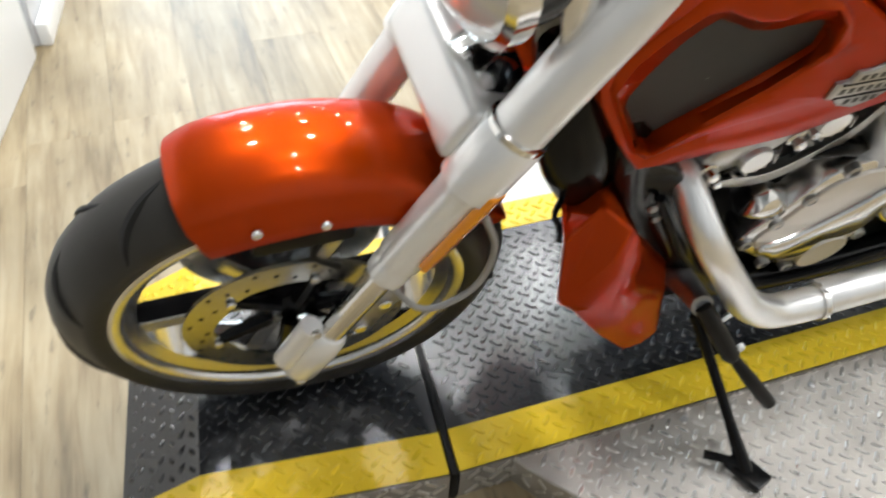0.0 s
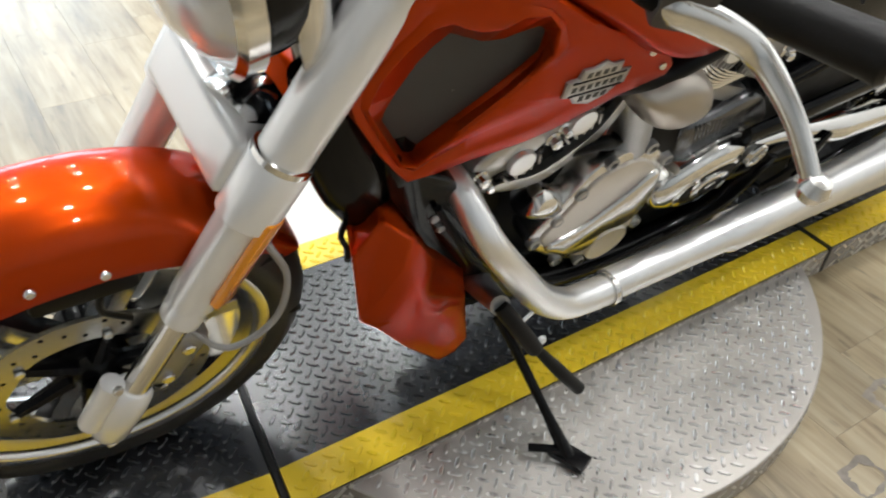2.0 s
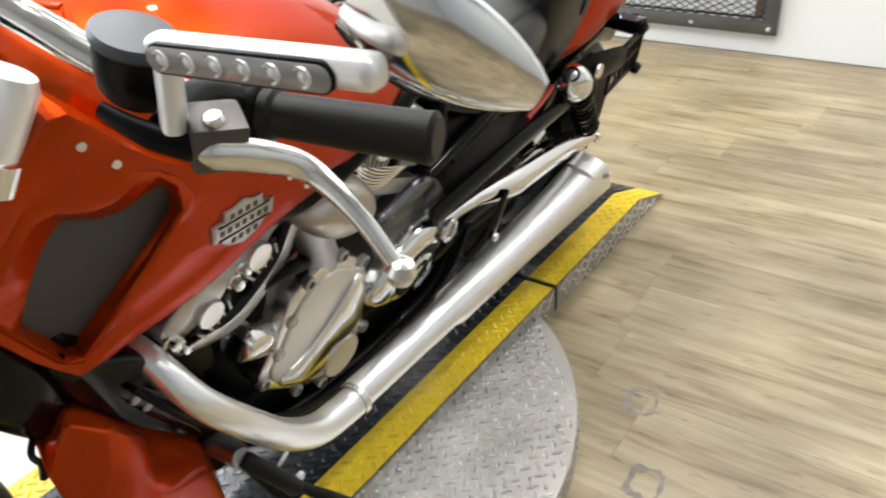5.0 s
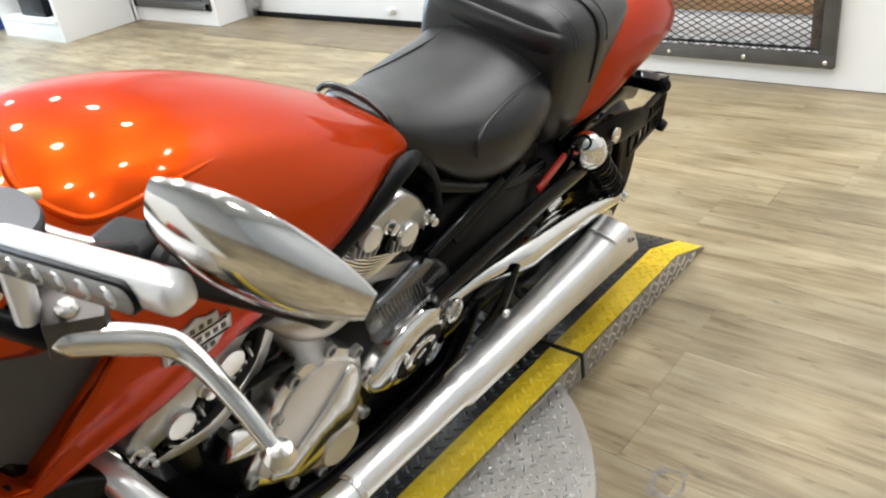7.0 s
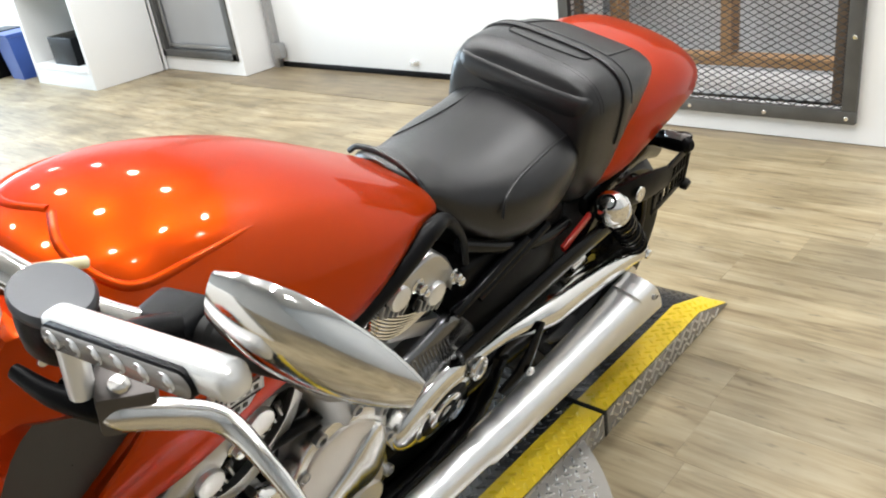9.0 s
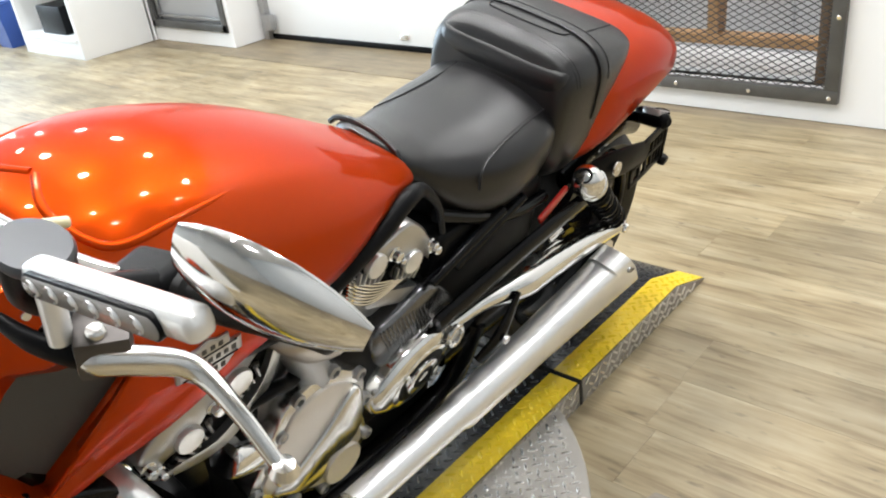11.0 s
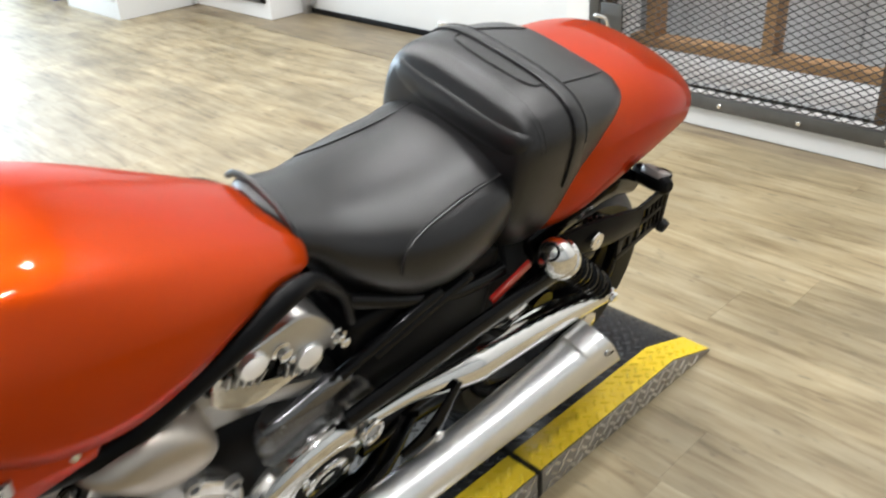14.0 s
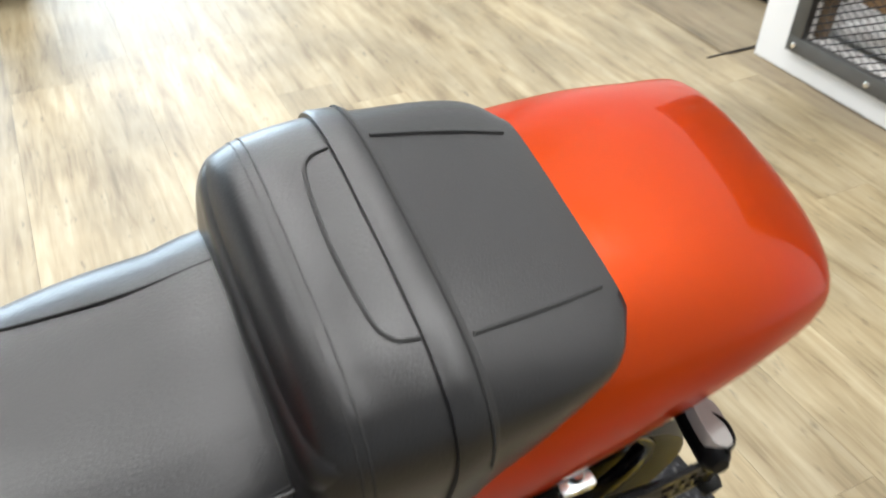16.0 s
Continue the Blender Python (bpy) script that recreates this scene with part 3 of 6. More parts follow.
def wheel(name, u, w, R, half, lip, spokes, rotor, label, v0=0.0, crown=0.03, rim=None, steer=0.0):
    """Tyre, cast rim with blade spokes, hub and brake rotors."""
    root = new(name)
    root.parent = bike
    root["label"] = label
    TURN = Matrix.Translation((u, v0, w)) @ Matrix.Rotation(radians(steer), 4, "Z") @ Matrix.Translation((-u, -v0, -w))
    m = TURN @ disc_at(u, v0, w)
    k = half
    prof = [(lip - 0.004, -k * 0.72), (lip + 0.004, -k * 0.86)]
    prof += [(R - crown * abs(x) ** 2.2, k * x) for x in (-1.0, -0.9, -0.75, -0.55, -0.3, 0, 0.3, 0.55, 0.75, 0.9, 1.0)]
    prof += [(lip + 0.004, k * 0.86), (lip - 0.004, k * 0.72)]
    bm = bmesh.new()
    lps = [[m @ Vector((r * math.cos(2 * math.pi * j / 72), r * math.sin(2 * math.pi * j / 72), h)) for j in range(72)] for r, h in prof]
    rings(bm, lps + [lps[0]], caps=False)
    tyre = part("tyre", bm, TYRE, root, "black road tyre", angle=60)
    # black strips slightly proud of the rubber paint in the grooves' shade
    bm = bmesh.new()
    for j in range(11):
        for s in (-1, 1):
            pts = []
            for q in range(6):
                a = 2 * math.pi * (j + 0.5 * (s > 0)) / 11 + q * 0.085 - 0.004 * q * q
                x = s * k * (0.08 + 0.165 * q)
                f = abs(x) / k
                rr = R - crown * f ** 2.2 - 0.0026
                pts.append(m @ Vector((rr * math.cos(a), rr * math.sin(a), x)))
            add_tube(bm, pts, [0.0018, 0.0046, 0.0060, 0.0060, 0.0050, 0.0020], 6, 3)
    tagged(part("groove_shade", bm, GROOVE, tyre, "black strips for the shade in the tread grooves"), kind="stuff")
    rp = [(lip - 0.030, -k * 0.5), (lip - 0.016, -k * 0.66), (lip - 0.003, -k * 0.74), (lip, -k * 0.80), (lip + 0.003, -k * 0.74), (lip + 0.001, -k * 0.6),
          (lip + 0.001, k * 0.6), (lip + 0.003, k * 0.74), (lip, k * 0.80), (lip - 0.003, k * 0.74), (lip - 0.016, k * 0.66), (lip - 0.030, k * 0.5)]
    bm = bmesh.new()
    loops = [[m @ Vector((r * math.cos(2 * math.pi * j / 72), r * math.sin(2 * math.pi * j / 72), h)) for j in range(72)] for r, h in rp]
    rings(bm, loops + [loops[0]], caps=False)
    part("rim", bm, rim or RIM_ALLOY, root, "polished cast rim" if rim is None else "black cast rim")
    for sd in (-1, 1):
        flange = [(lip + 0.004, 0.80), (lip + 0.003, 0.87), (lip, 0.885), (lip - 0.010, 0.87), (lip - 0.014, 0.83), (lip - 0.016, 0.70)]
        loops = [[m @ Vector((rr * math.cos(2 * math.pi * j / 72), rr * math.sin(2 * math.pi * j / 72), sd * k * h)) for j in range(72)] for rr, h in flange]
        part("rim_lip", rings(bmesh.new(), loops + [loops[0]], caps=False), rim or ALLOY, root, "polished rim flange" if rim is None else "", angle=60)
    part("hub", lathe([(0, -k * 0.7), (0.03, -k * 0.7), (0.034, -k * 0.5), (0.034, k * 0.5), (0.03, k * 0.7), (0, k * 0.7)], m, 20), BLACK, root)
    for j in range(spokes):
        # broad flat blades, machined on the outer face
        mid = 2 * math.pi * j / spokes + radians(127)

        def blade(w0, w1, h0, h1, x0, x1, taper):
            ca, sa = math.cos(mid), math.sin(mid)
            loops = []
            for f in (0.0, 0.3, 0.6, 0.85, 0.95, 1.0):
                x, wd = x0 + (x1 - x0) * f, w0 + (w1 - w0) * f + (0.006 if f == 1.0 else 0.0)
                loops.append([m @ Vector((x * ca - y * sa, x * sa + y * ca, z)) for y, z in ((-wd, h0), (wd, h0), (wd * taper, h1), (-wd * taper, h1))])
            return rings(bmesh.new(), loops)
        sp = part("spoke", blade(0.014, 0.017, -k * 0.08, k * 0.40, 0.025, lip - 0.016, 0.8), BLACK, root, "black cast spoke", smooth=False)
        if rim is None:
            part("spoke_face", blade(0.0095, 0.0125, k * 0.39, k * 0.43, 0.045, lip - 0.020, 0.92), ALLOY, sp, "machined spoke face", smooth=False)
    for s, r0, r1, v in rotor:
        bm = bmesh.new()
        n = 60
        prof = [(r0, -0.0025), (r1, -0.0025), (r1, 0.0025), (r0, 0.0025)]
        mm = TURN @ disc_at(u, v, w)
        loops = [[mm @ Vector((r * (1 + (0.0 if r > r0 else 0.05 * math.cos(6 * 2 * math.pi * j / n))) * math.cos(2 * math.pi * j / n), r * math.sin(2 * math.pi * j / n), h)) for j in range(n)] for r, h in prof]
        rings(bm, loops + [loops[0]], caps=False)
        rot = part("brake_rotor", bm, DISC, root, "drilled steel brake rotor", angle=20)
        bm = bmesh.new()
        for j in range(36):
            a = 2 * math.pi * j / 36
            r = r0 + (r1 - r0) * (0.3, 0.55, 0.8)[j % 3]
            add_lathe(bm, [(0.0032, 0), (0, 0)], mm @ Matrix.Translation((r * math.cos(a), r * math.sin(a), 0.0027)), 8)
        tagged(part("rotor_hole", bm, BLACK, rot, "drilled holes"), kind="stuff")
        for j in range(6):
            a = 2 * math.pi * j / 6 + 0.3
            c0 = mm @ Vector((0.03 * math.cos(a), 0.03 * math.sin(a), -0.012))
            c1 = mm @ Vector(((r0 + 0.008) * math.cos(a), (r0 + 0.008) * math.sin(a), 0))
            part("rotor_arm", tube([c0, c1], [0.012, 0.007], 8, smooth=False), BLACK, rot)
            part("rotor_rivet", bolt(mm @ Vector(((r0 + 0.006) * math.cos(a), (r0 + 0.006) * math.sin(a), 0.004)), 0.006, 0.004, (0, -1, 0)), ALLOY, rot)
    return root


FW = (0.014, 0.282)
wheel("front_wheel", FW[0], FW[1], 0.282, 0.056, 0.216, 6, [(-1, 0.096, 0.137, -0.064), (1, 0.096, 0.137, 0.060)], "front wheel with polished rim and black road tyre", -0.010, 0.044, steer=-3.5)
RW = (1.545, 0.286)
wheel("rear_wheel", RW[0], RW[1], 0.286, 0.105, 0.215, 5, [(1, 0.08, 0.125, 0.09)], "wide rear wheel with black tyre", 0.0, 0.04, BLACK)

# front fender
bm = bmesh.new()
loops = []
for k in range(29):
    t = k / 28
    a = radians(114 - 86 * t)
    ro = 0.303 - 0.016 * t
    hw = 0.072 - 0.022 * max(0, t - 0.62) / 0.38
    ri = 0.222 + 0.030 * abs(t - 0.25) ** 1.2 + 0.05 * max(0, t - 0.6)
    if t < 0.1:
        ro -= 0.008 * (1 - t / 0.1) ** 2
        hw -= 0.003 * (1 - t / 0.1) ** 2
    c, sn = math.cos(a), math.sin(a)
    outer = [(-1.0, ri), (-1.01, ri + 0.012)]
    for j in range(15):
        x = -1 + 2 * j / 14
        x = math.copysign(abs(x) ** 0.7, x)
        outer.append((x, ri + 0.020 + (ro - ri - 0.020) * max(0, 1 - abs(x) ** 2.2) ** (1 / 2.2)))
    outer += [(1.01, ri + 0.012), (1.0, ri)]
    inner = [(0.955 * x, r - 0.0035 if abs(x) < 0.97 else r) for x, r in outer[::-1]]
    loops.append([(0.018 + r * c, -0.010 + hw * x, 0.280 + r * sn) for x, r in outer + inner])
rings(bm, loops)
fender = part("front_fender", bm, ORANGE, bike, "glossy orange front fender", angle=50)
for u, w in ((-0.028, 0.524), (0.041, 0.516)):
    part("fender_bolt", bolt((u, -0.0815, w), 0.006, 0.005), ALLOY, fender, "bright bolt")
for v in (-0.070, 0.050):
    part("fender_brace", boxm((0.02, v, 0.49), (0.11, 0.014, 0.05), 0.008), SATIN_BLACK, fender)

# fork
F0, F1 = Vector((0.006, 0, 0.215)), Vector((0.335, 0, 0.892))
FD = (F1 - F0).normalized()


def fork_at(d, v):
    p = F0 + FD * d
    return Vector((p.x, v, p.z))


FL = (F1 - F0).length
for s, side in ((-1, "left"), (1, "right")):
    v = s * 0.100
    leg = new("fork_leg")
    leg.parent = bike
    leg["label"] = "silver upside-down fork leg"
    q = axes(fork_at(0, v), fork_at(1, v))
    part("stanchion", lathe([(0, 0.02), (0.0165, 0.02), (0.0165, 0.26), (0, 0.26)], q, 20), ALLOY, leg, "polished stanchion")
    part("slider", lathe([(0.018, 0.225), (0.0235, 0.228), (0.0245, 0.245), (0.0225, 0.25), (0.0225, 0.258), (0.0265, 0.262), (0.0275, 0.39), (0.0285, 0.40), (0.0285, 0.455), (0.0285, FL + 0.02), (0.024, FL + 0.03), (0, FL + 0.03)], q, 28), WHITE_ALLOY, leg, "satin silver fork slider")
    part("axle_clamp", lathe([(0.012, -0.012), (0.021, -0.008), (0.0255, 0.005), (0.0265, 0.06), (0.024, 0.085), (0.019, 0.092), (0.0, 0.092)], q, 20), WHITE_ALLOY, leg, "cast axle clamp")
    part("pinch_barrel", tube([fork_at(0.02, v) + Vector((-0.028, 0, 0.012)), fork_at(0.105, v) + Vector((-0.030, 0, 0.014))], 0.015, 12, smooth=False), WHITE_ALLOY, leg)
    part("pinch_bolt", bolt(fork_at(0.11, v) + Vector((-0.030, s * 0.012, 0.015)), 0.006, 0.007, (0, s, 0.3)), ALLOY, leg)
    part("drain_bolt", bolt(fork_at(-0.008, v) + Vector((0, s * 0.012, 0)), 0.008, 0.010, (0.2, s, -0.6)), ALLOY, leg, "bright hex bolt")
    a, b = fork_at(0.285, v + s * 0.027), fork_at(0.415, v + s * 0.027)
    off = Vector((0.010, 0, -0.005))
    part("reflector", boxm((0, 0, (b - a).length / 2), (0.012, 0.028, (b - a).length), 0.004, m=axes(a + off, b + off) @ Matrix.Rotation(radians(28), 4, "Z")), AMBER, leg, "amber reflector strip")
    part("clamp_ring", lathe([(0.0235, 0.472), (0.0325, 0.475), (0.0325, 0.482), (0.0235, 0.485)], q, 28), CHROME, leg)
for d, t, fw in ((FL - 0.05, 0.026, 0.0), (0.437, 0.072, -0.012)):
    bm = bmesh.new()
    q = axes(fork_at(d, 0), fork_at(d + 1, 0))
    side = q.to_3x3() @ Vector((1, 0, 0))
    side = side if side.x < 0 else -side
    c = Matrix.Translation(side * -fw)
    add_box(bm, (0, 0, 0), (0.075, 0.19, t) if abs((q.to_3x3() @ Vector((0, 1, 0))).y) > 0.5 else (0.19, 0.075, t), 0.014, 3, c @ q)
    for s in (-1, 1):
        add_lathe(bm, [(0.028, -t * 0.62), (0.0335, -t * 0.55), (0.0335, t * 0.5), (0.030, t * 0.58)], Matrix.Translation(fork_at(d, s * 0.1)) @ q.to_3x3().to_4x4(), 28)
    part("triple_clamp", bm, CHROME if t < 0.03 else WHITE_ALLOY, bike, "satin silver fork clamp")
# calipers and lines
for s in (-1, 1):
    cal = new("brake_caliper")
    cal.parent = bike
    c = Vector((0.100, s * 0.068, 0.300))
    q = Matrix.Translation(c) @ Matrix.Rotation(radians(-62), 4, "Y")
    part("caliper_body", boxm((0, 0, 0), (0.105, 0.048, 0.050), 0.012, 3, q), CAST, cal, "grey cast caliper body")
    for x in (-0.03, 0.03):
        part("caliper_bolt", bolt(q @ Vector((x, s * 0.024, 0.0)), 0.009, 0.006, (0, s, 0)), CHROME, cal)
part("brake_hose", tube([(0.110, -0.095, 0.385), (0.150, -0.125, 0.355), (0.205, -0.13, 0.39), (0.222, -0.12, 0.46), (0.192, -0.115, 0.55), (0.20, -0.09, 0.62)], 0.0042, 8), mat("grey_hose", (0.35, 0.34, 0.32), 0.45), bike, "grey braided brake hose")
part("wheel_sensor_wire", tube([(0.06, -0.07, 0.40), (0.03, -0.075, 0.45), (0.06, -0.06, 0.50), (0.10, -0.05, 0.47)], 0.004, 8), RUBBER, bike)
part("clutch_cable", tube([(0.207, 0.02, 0.475), (0.206, 0.02, 0.53), (0.198, 0.02, 0.548), (0.185, 0.02, 0.585), (0.184, 0.02, 0.607)], 0.004, 8), SATIN_BLACK, bike, "thin dark cable")

# headlight
head = new("headlight")
head.parent = bike
head["label"] = "chrome ringed headlight with a clear lens"
q = axes((0.170, -0.01, 0.824), (0.012, -0.02, 0.802))
part("shell", lathe([(0, -0.12), (0.055, -0.115), (0.092, -0.08), (0.104, -0.03), (0.106, 0.0), (0, 0.0)], q, 32), BLACK, head, "black headlight shell")
part("ring", lathe([(0.106, -0.012), (0.114, -0.006), (0.114, 0.012), (0.106, 0.018), (0.102, 0.006)], q, 32), CHROME, head, "chrome ring")
part("lens", lathe([(0.105, 0.003), (0.085, 0.030), (0.055, 0.046), (0, 0.052)], q, 32), LENS, head, "clear headlight lens")
part("bracket", tube([(0.225, -0.100, 0.86), (0.235, -0.098, 0.79), (0.250, -0.092, 0.72)], [0.014, 0.016, 0.012], 10, flat=0.5), ALLOY, bike, "polished headlight bracket")
part("horn", lathe([(0, 0), (0.03, 0.005), (0.042, 0.03), (0.042, 0.055), (0, 0.06)], axes((0.245, 0, 0.64), (0.18, -0.02, 0.62)), 24), CHROME, bike, "chrome horn cover")

# handlebar
part("handlebar", tube([(0.36, 0, 0.955), (0.355, -0.10, 0.97), (0.40, -0.20, 0.935), (0.450, -0.272, 0.926), (0.486, -0.392, 0.951)], 0.0135, 14), CHROME, bike, "chrome handlebar half")
part("handlebar", tube([(0.36, 0, 0.955), (0.355, 0.10, 0.97), (0.40, 0.20, 0.935), (0.450, 0.272, 0.926), (0.486, 0.392, 0.951)], 0.0135, 14), CHROME, bike, "chrome handlebar half")
for s in (-1, 1):
    part("riser", tube([(0.335, s * 0.05, 0.885), (0.345, s * 0.05, 0.93), (0.357, s * 0.05, 0.962)], [0.02, 0.018, 0.02], 14), CHROME, bike, "chrome handlebar riser")
    grip = new("hand_grip")
    grip.parent = bike
    grip["label"] = "black rubber hand grip"
    a, b = Vector((0.450, s * 0.272, 0.926)), Vector((0.489, s * 0.402, 0.953))
    L = (b - a).length
    part("grip_rubber", lathe([(0.0, 0), (0.021, 0.0), (0.021, 0.008), (0.0175, 0.012), (0.0185, L * 0.5), (0.0195, L - 0.012), (0.0205, L - 0.004), (0.016, L), (0, L)], axes(a, b), 20), RUBBER, grip)
    # switch pod, perch, lever
    pod = new("control_pod")
    pod.parent = bike
    pod["label"] = "black switch housing with clamp"
    part("switch_housing", boxm((0, 0, -0.03), (0.048, 0.05, 0.058), 0.012, 3, axes(a, b)), SATIN_BLACK, pod)
    q = Matrix.Translation((0.356, s * 0.246, 0.966)) @ Matrix.Diagonal((0.66, 0.86, 0.9, 1))
    part("reservoir", lathe([(0, 0.0), (0.030, 0.0), (0.035, 0.006), (0.037, 0.022), (0.036, 0.042), (0, 0.042)], q, 28), SATIN_BLACK, pod, "black rounded fluid reservoir")
    part("reservoir_lid", lathe([(0.037, 0.041), (0.0385, 0.043), (0.0385, 0.048), (0.036, 0.051), (0, 0.0515)], q, 28), SILVER_LID, pod, "dark satin lid")
    part("perch", tube([(0.44, s * 0.255, 0.93), (0.385, s * 0.27, 0.965), (0.335, s * 0.295, 0.972)], [0.014, 0.012, 0.011], 12), SATIN_BLACK, pod)
    part("lever_bracket", boxm((0, 0, 0), (0.036, 0.036, 0.034), 0.005, 2, Matrix.Translation((0.358, s * 0.316, 0.968)) @ Matrix.Rotation(radians(s * 30), 4, "Z")), mat("dark_cast", (0.10, 0.09, 0.085), 0.4, 0.6), pod, "dark grey lever bracket")
    part("pivot_bolt", bolt((0.352, s * 0.322, 0.984), 0.007, 0.006, (-0.3, -0.2 * s, 1)), ALLOY, pod)
    part("lever_root", tube([(0.318, s * 0.258, 0.975), (0.326, s * 0.288, 0.970), (0.342, s * 0.316, 0.966), (0.362, s * 0.332, 0.962)], [0.006, 0.009, 0.010, 0.008], 12, flat=0.8), SATIN_BLACK, pod, "black inner end of the lever")
    part("lever", tube([(0.338, s * 0.318, 0.966), (0.348, s * 0.326, 0.965), (0.372, s * 0.342, 0.960), (0.395, s * 0.362, 0.950), (0.399, s * 0.402, 0.935), (0.402, s * 0.440, 0.908)],
                       [0.006, 0.012, 0.012, 0.010, 0.0075, 0.0065], 14, flat=0.75), ALLOY, pod, "polished metal lever")
    part("lever_ball", lathe([(0, -0.011), (0.008, -0.008), (0.011, 0), (0.008, 0.008), (0, 0.011)], Matrix.Translation((0.403, s * 0.442, 0.906)), 16), ALLOY, pod)
    mir = new("mirror")
    mir.parent = bike
    mir["label"] = "chrome mirror with a lamp bar in its stem"
    part("stem", tube([(0.337, s * 0.303, 0.975), (0.338, s * 0.300, 1.000), (0.339, s * 0.296, 1.024)], 0.0085, 12), WHITE_ALLOY, mir, "silver mirror stem")
    a2, b2 = Vector((0.338, s * 0.286, 1.024)), Vector((0.356, s * 0.438, 1.071))
    q = axes(a2, b2)
    L2 = (b2 - a2).length
    bar = part("lamp_bar", boxm((0, 0, L2 / 2), (0.020, 0.020, L2), 0.009, 4, q), WHITE_ALLOY, mir, "silver lamp bar")
    lm = axes(a2.lerp(b2, 0.46) + Vector((-0.0095, 0, -0.002)), b2 + Vector((-0.0095, 0, -0.002)))

    def stadium(hw, hl, x):
        c = hl - hw
        return [lm @ Vector((x, hw * math.cos(a), math.copysign(c, math.sin(a)) + hw * math.sin(a))) for a in (2 * math.pi * (i + 0.5) / 28 for i in range(28))]
    sx = -1 if (lm.to_3x3() @ Vector((1, 0, 0))).x > 0 else 1
    part("lamp_bezel", rings(bmesh.new(), [stadium(0.0092, L2 * 0.41, -sx * 0.002), stadium(0.0092, L2 * 0.41, sx * 0.0022), stadium(0.0080, L2 * 0.405, sx * 0.0032)]), SATIN_BLACK, bar, "thin black bezel")
    part("lamp_lens", rings(bmesh.new(), [stadium(0.0078, L2 * 0.402, 0), stadium(0.0078, L2 * 0.402, sx * 0.0034), stadium(0.0066, L2 * 0.395, sx * 0.0042)]), SMOKED, mir, "smoked indicator lens")
    for k in range(6):
        p = a2.lerp(b2, 0.13 + 0.125 * k) + Vector((-0.0138, 0, -0.002))
        part("led", lathe([(0.0066, -0.001), (0.0062, 0.0005), (0.0035, -0.0002), (0.0022, 0.0006), (0, 0.0008)], axes(p, p + Vector((-1, 0, -0.1))), 12), LENS, mir)
    bm = bmesh.new()
    M0, M1 = Vector((0.370, s * 0.400, 1.094)), Vector((0.418, s * 0.496, 1.063))
    ax = (M1 - M0).normalized()
    nm = Vector((0.82, s * -0.25, 0.35))
    nm = (nm - ax * nm.dot(ax)).normalized()
    wd = ax.cross(nm)
    lps = []
    for k in range(13):
        t = k / 12
        c = M0.lerp(M1, t)
        hh = 0.039 * (math.sin(math.pi * min(1, 0.10 + 0.86 * t) ** 0.75)) ** 0.6 + 0.002
        dd = 0.020 * math.sin(math.pi * (0.06 + 0.88 * t)) ** 0.6 + 0.001
        lps.append([c + wd * hh * math.cos(x) - nm * dd * max(-0.25, math.sin(x)) for x in (2 * math.pi * j / 20 for j in range(20))])
    rings(bm, lps)
    part("shell", bm, CHROME, mir, "chrome teardrop mirror shell")
    low = wd * (-0.009 if wd.z > 0 else 0.009)
    lps = [[p + nm * g + low for p in [M0.lerp(M1, t) + wd * (0.039 * (math.sin(math.pi * min(1, 0.10 + 0.86 * t) ** 0.75)) ** 0.6 + 0.0025) * f * c for t, c in [(0.5 + 0.5 * math.cos(x), math.sin(x)) for x in (2 * math.pi * j / 40 for j in range(40))]]] for g, f in ((-0.003, 0.97), (0.004, 0.97), (0.006, 0.92))]
    part("mirror_rim", rings(bmesh.new(), lps), SATIN_BLACK, mir, "black rim round the mirror glass")

# tank and side covers
def body(secs, seg=28, p=2.3, q=1.0, cv=0.0, n=4, ridge=0.0):
    """Loft of rounded sections (u, half width, top, bottom, widest height 0..1)."""
    keys = spline([Vector((u, hw, t)) for u, hw, t, b, m in secs], n)
    keys2 = spline([Vector((u, b, m)) for u, hw, t, b, m in secs], n)
    loops = []
    for a, b in zip(keys, keys2):
        u, hw, top, bot, mid = a.x, a.y, a.z, b.y, b.z
        zc = bot + (top - bot) * mid
        sec = []
        for j in range(seg):
            th = 2 * math.pi * j / seg
            c, s = math.cos(th), math.sin(th)
            x = hw * math.copysign(abs(c) ** (2 / p), c)
            z = zc + (top - zc if s > 0 else zc - bot) * math.copysign(abs(s) ** (2 / p), s)
            if q != 1.0 and s < 0:
                x, z = hw * math.copysign(abs(c) ** (2 / q), c), zc - (zc - bot) * abs(s) ** (2 / q)
            if ridge and s > 0:
                f = ridge * math.exp(-((abs(th - math.pi / 2) - 0.62) / 0.11) ** 2)
                x, z = x * (1 + f), z + f * (top - zc)
            sec.append((u, cv + x, z))
        loops.append(sec)
    return rings(bmesh.new(), loops)


def on_body(secs, p, cv, u, x, lift=0.0006):
    """A point on a lofted body at length u and side offset x (upper side)."""
    a = spline([Vector((q[0], q[1], q[2])) for q in secs], 4)
    b = spline([Vector((q[0], q[3], q[4])) for q in secs], 4)
    k = max(i for i in range(len(a) - 1) if a[i].x <= u)
    f = (u - a[k].x) / (a[k + 1].x - a[k].x)
    A, B = a[k].lerp(a[k + 1], f), b[k].lerp(b[k + 1], f)
    zc = B.y + (A.z - B.y) * B.z
    r = min(1, abs(x) / A.y)
    return Vector((u, cv + x, zc + (A.z - zc) * (1 - r ** p) ** (1 / p) + lift))


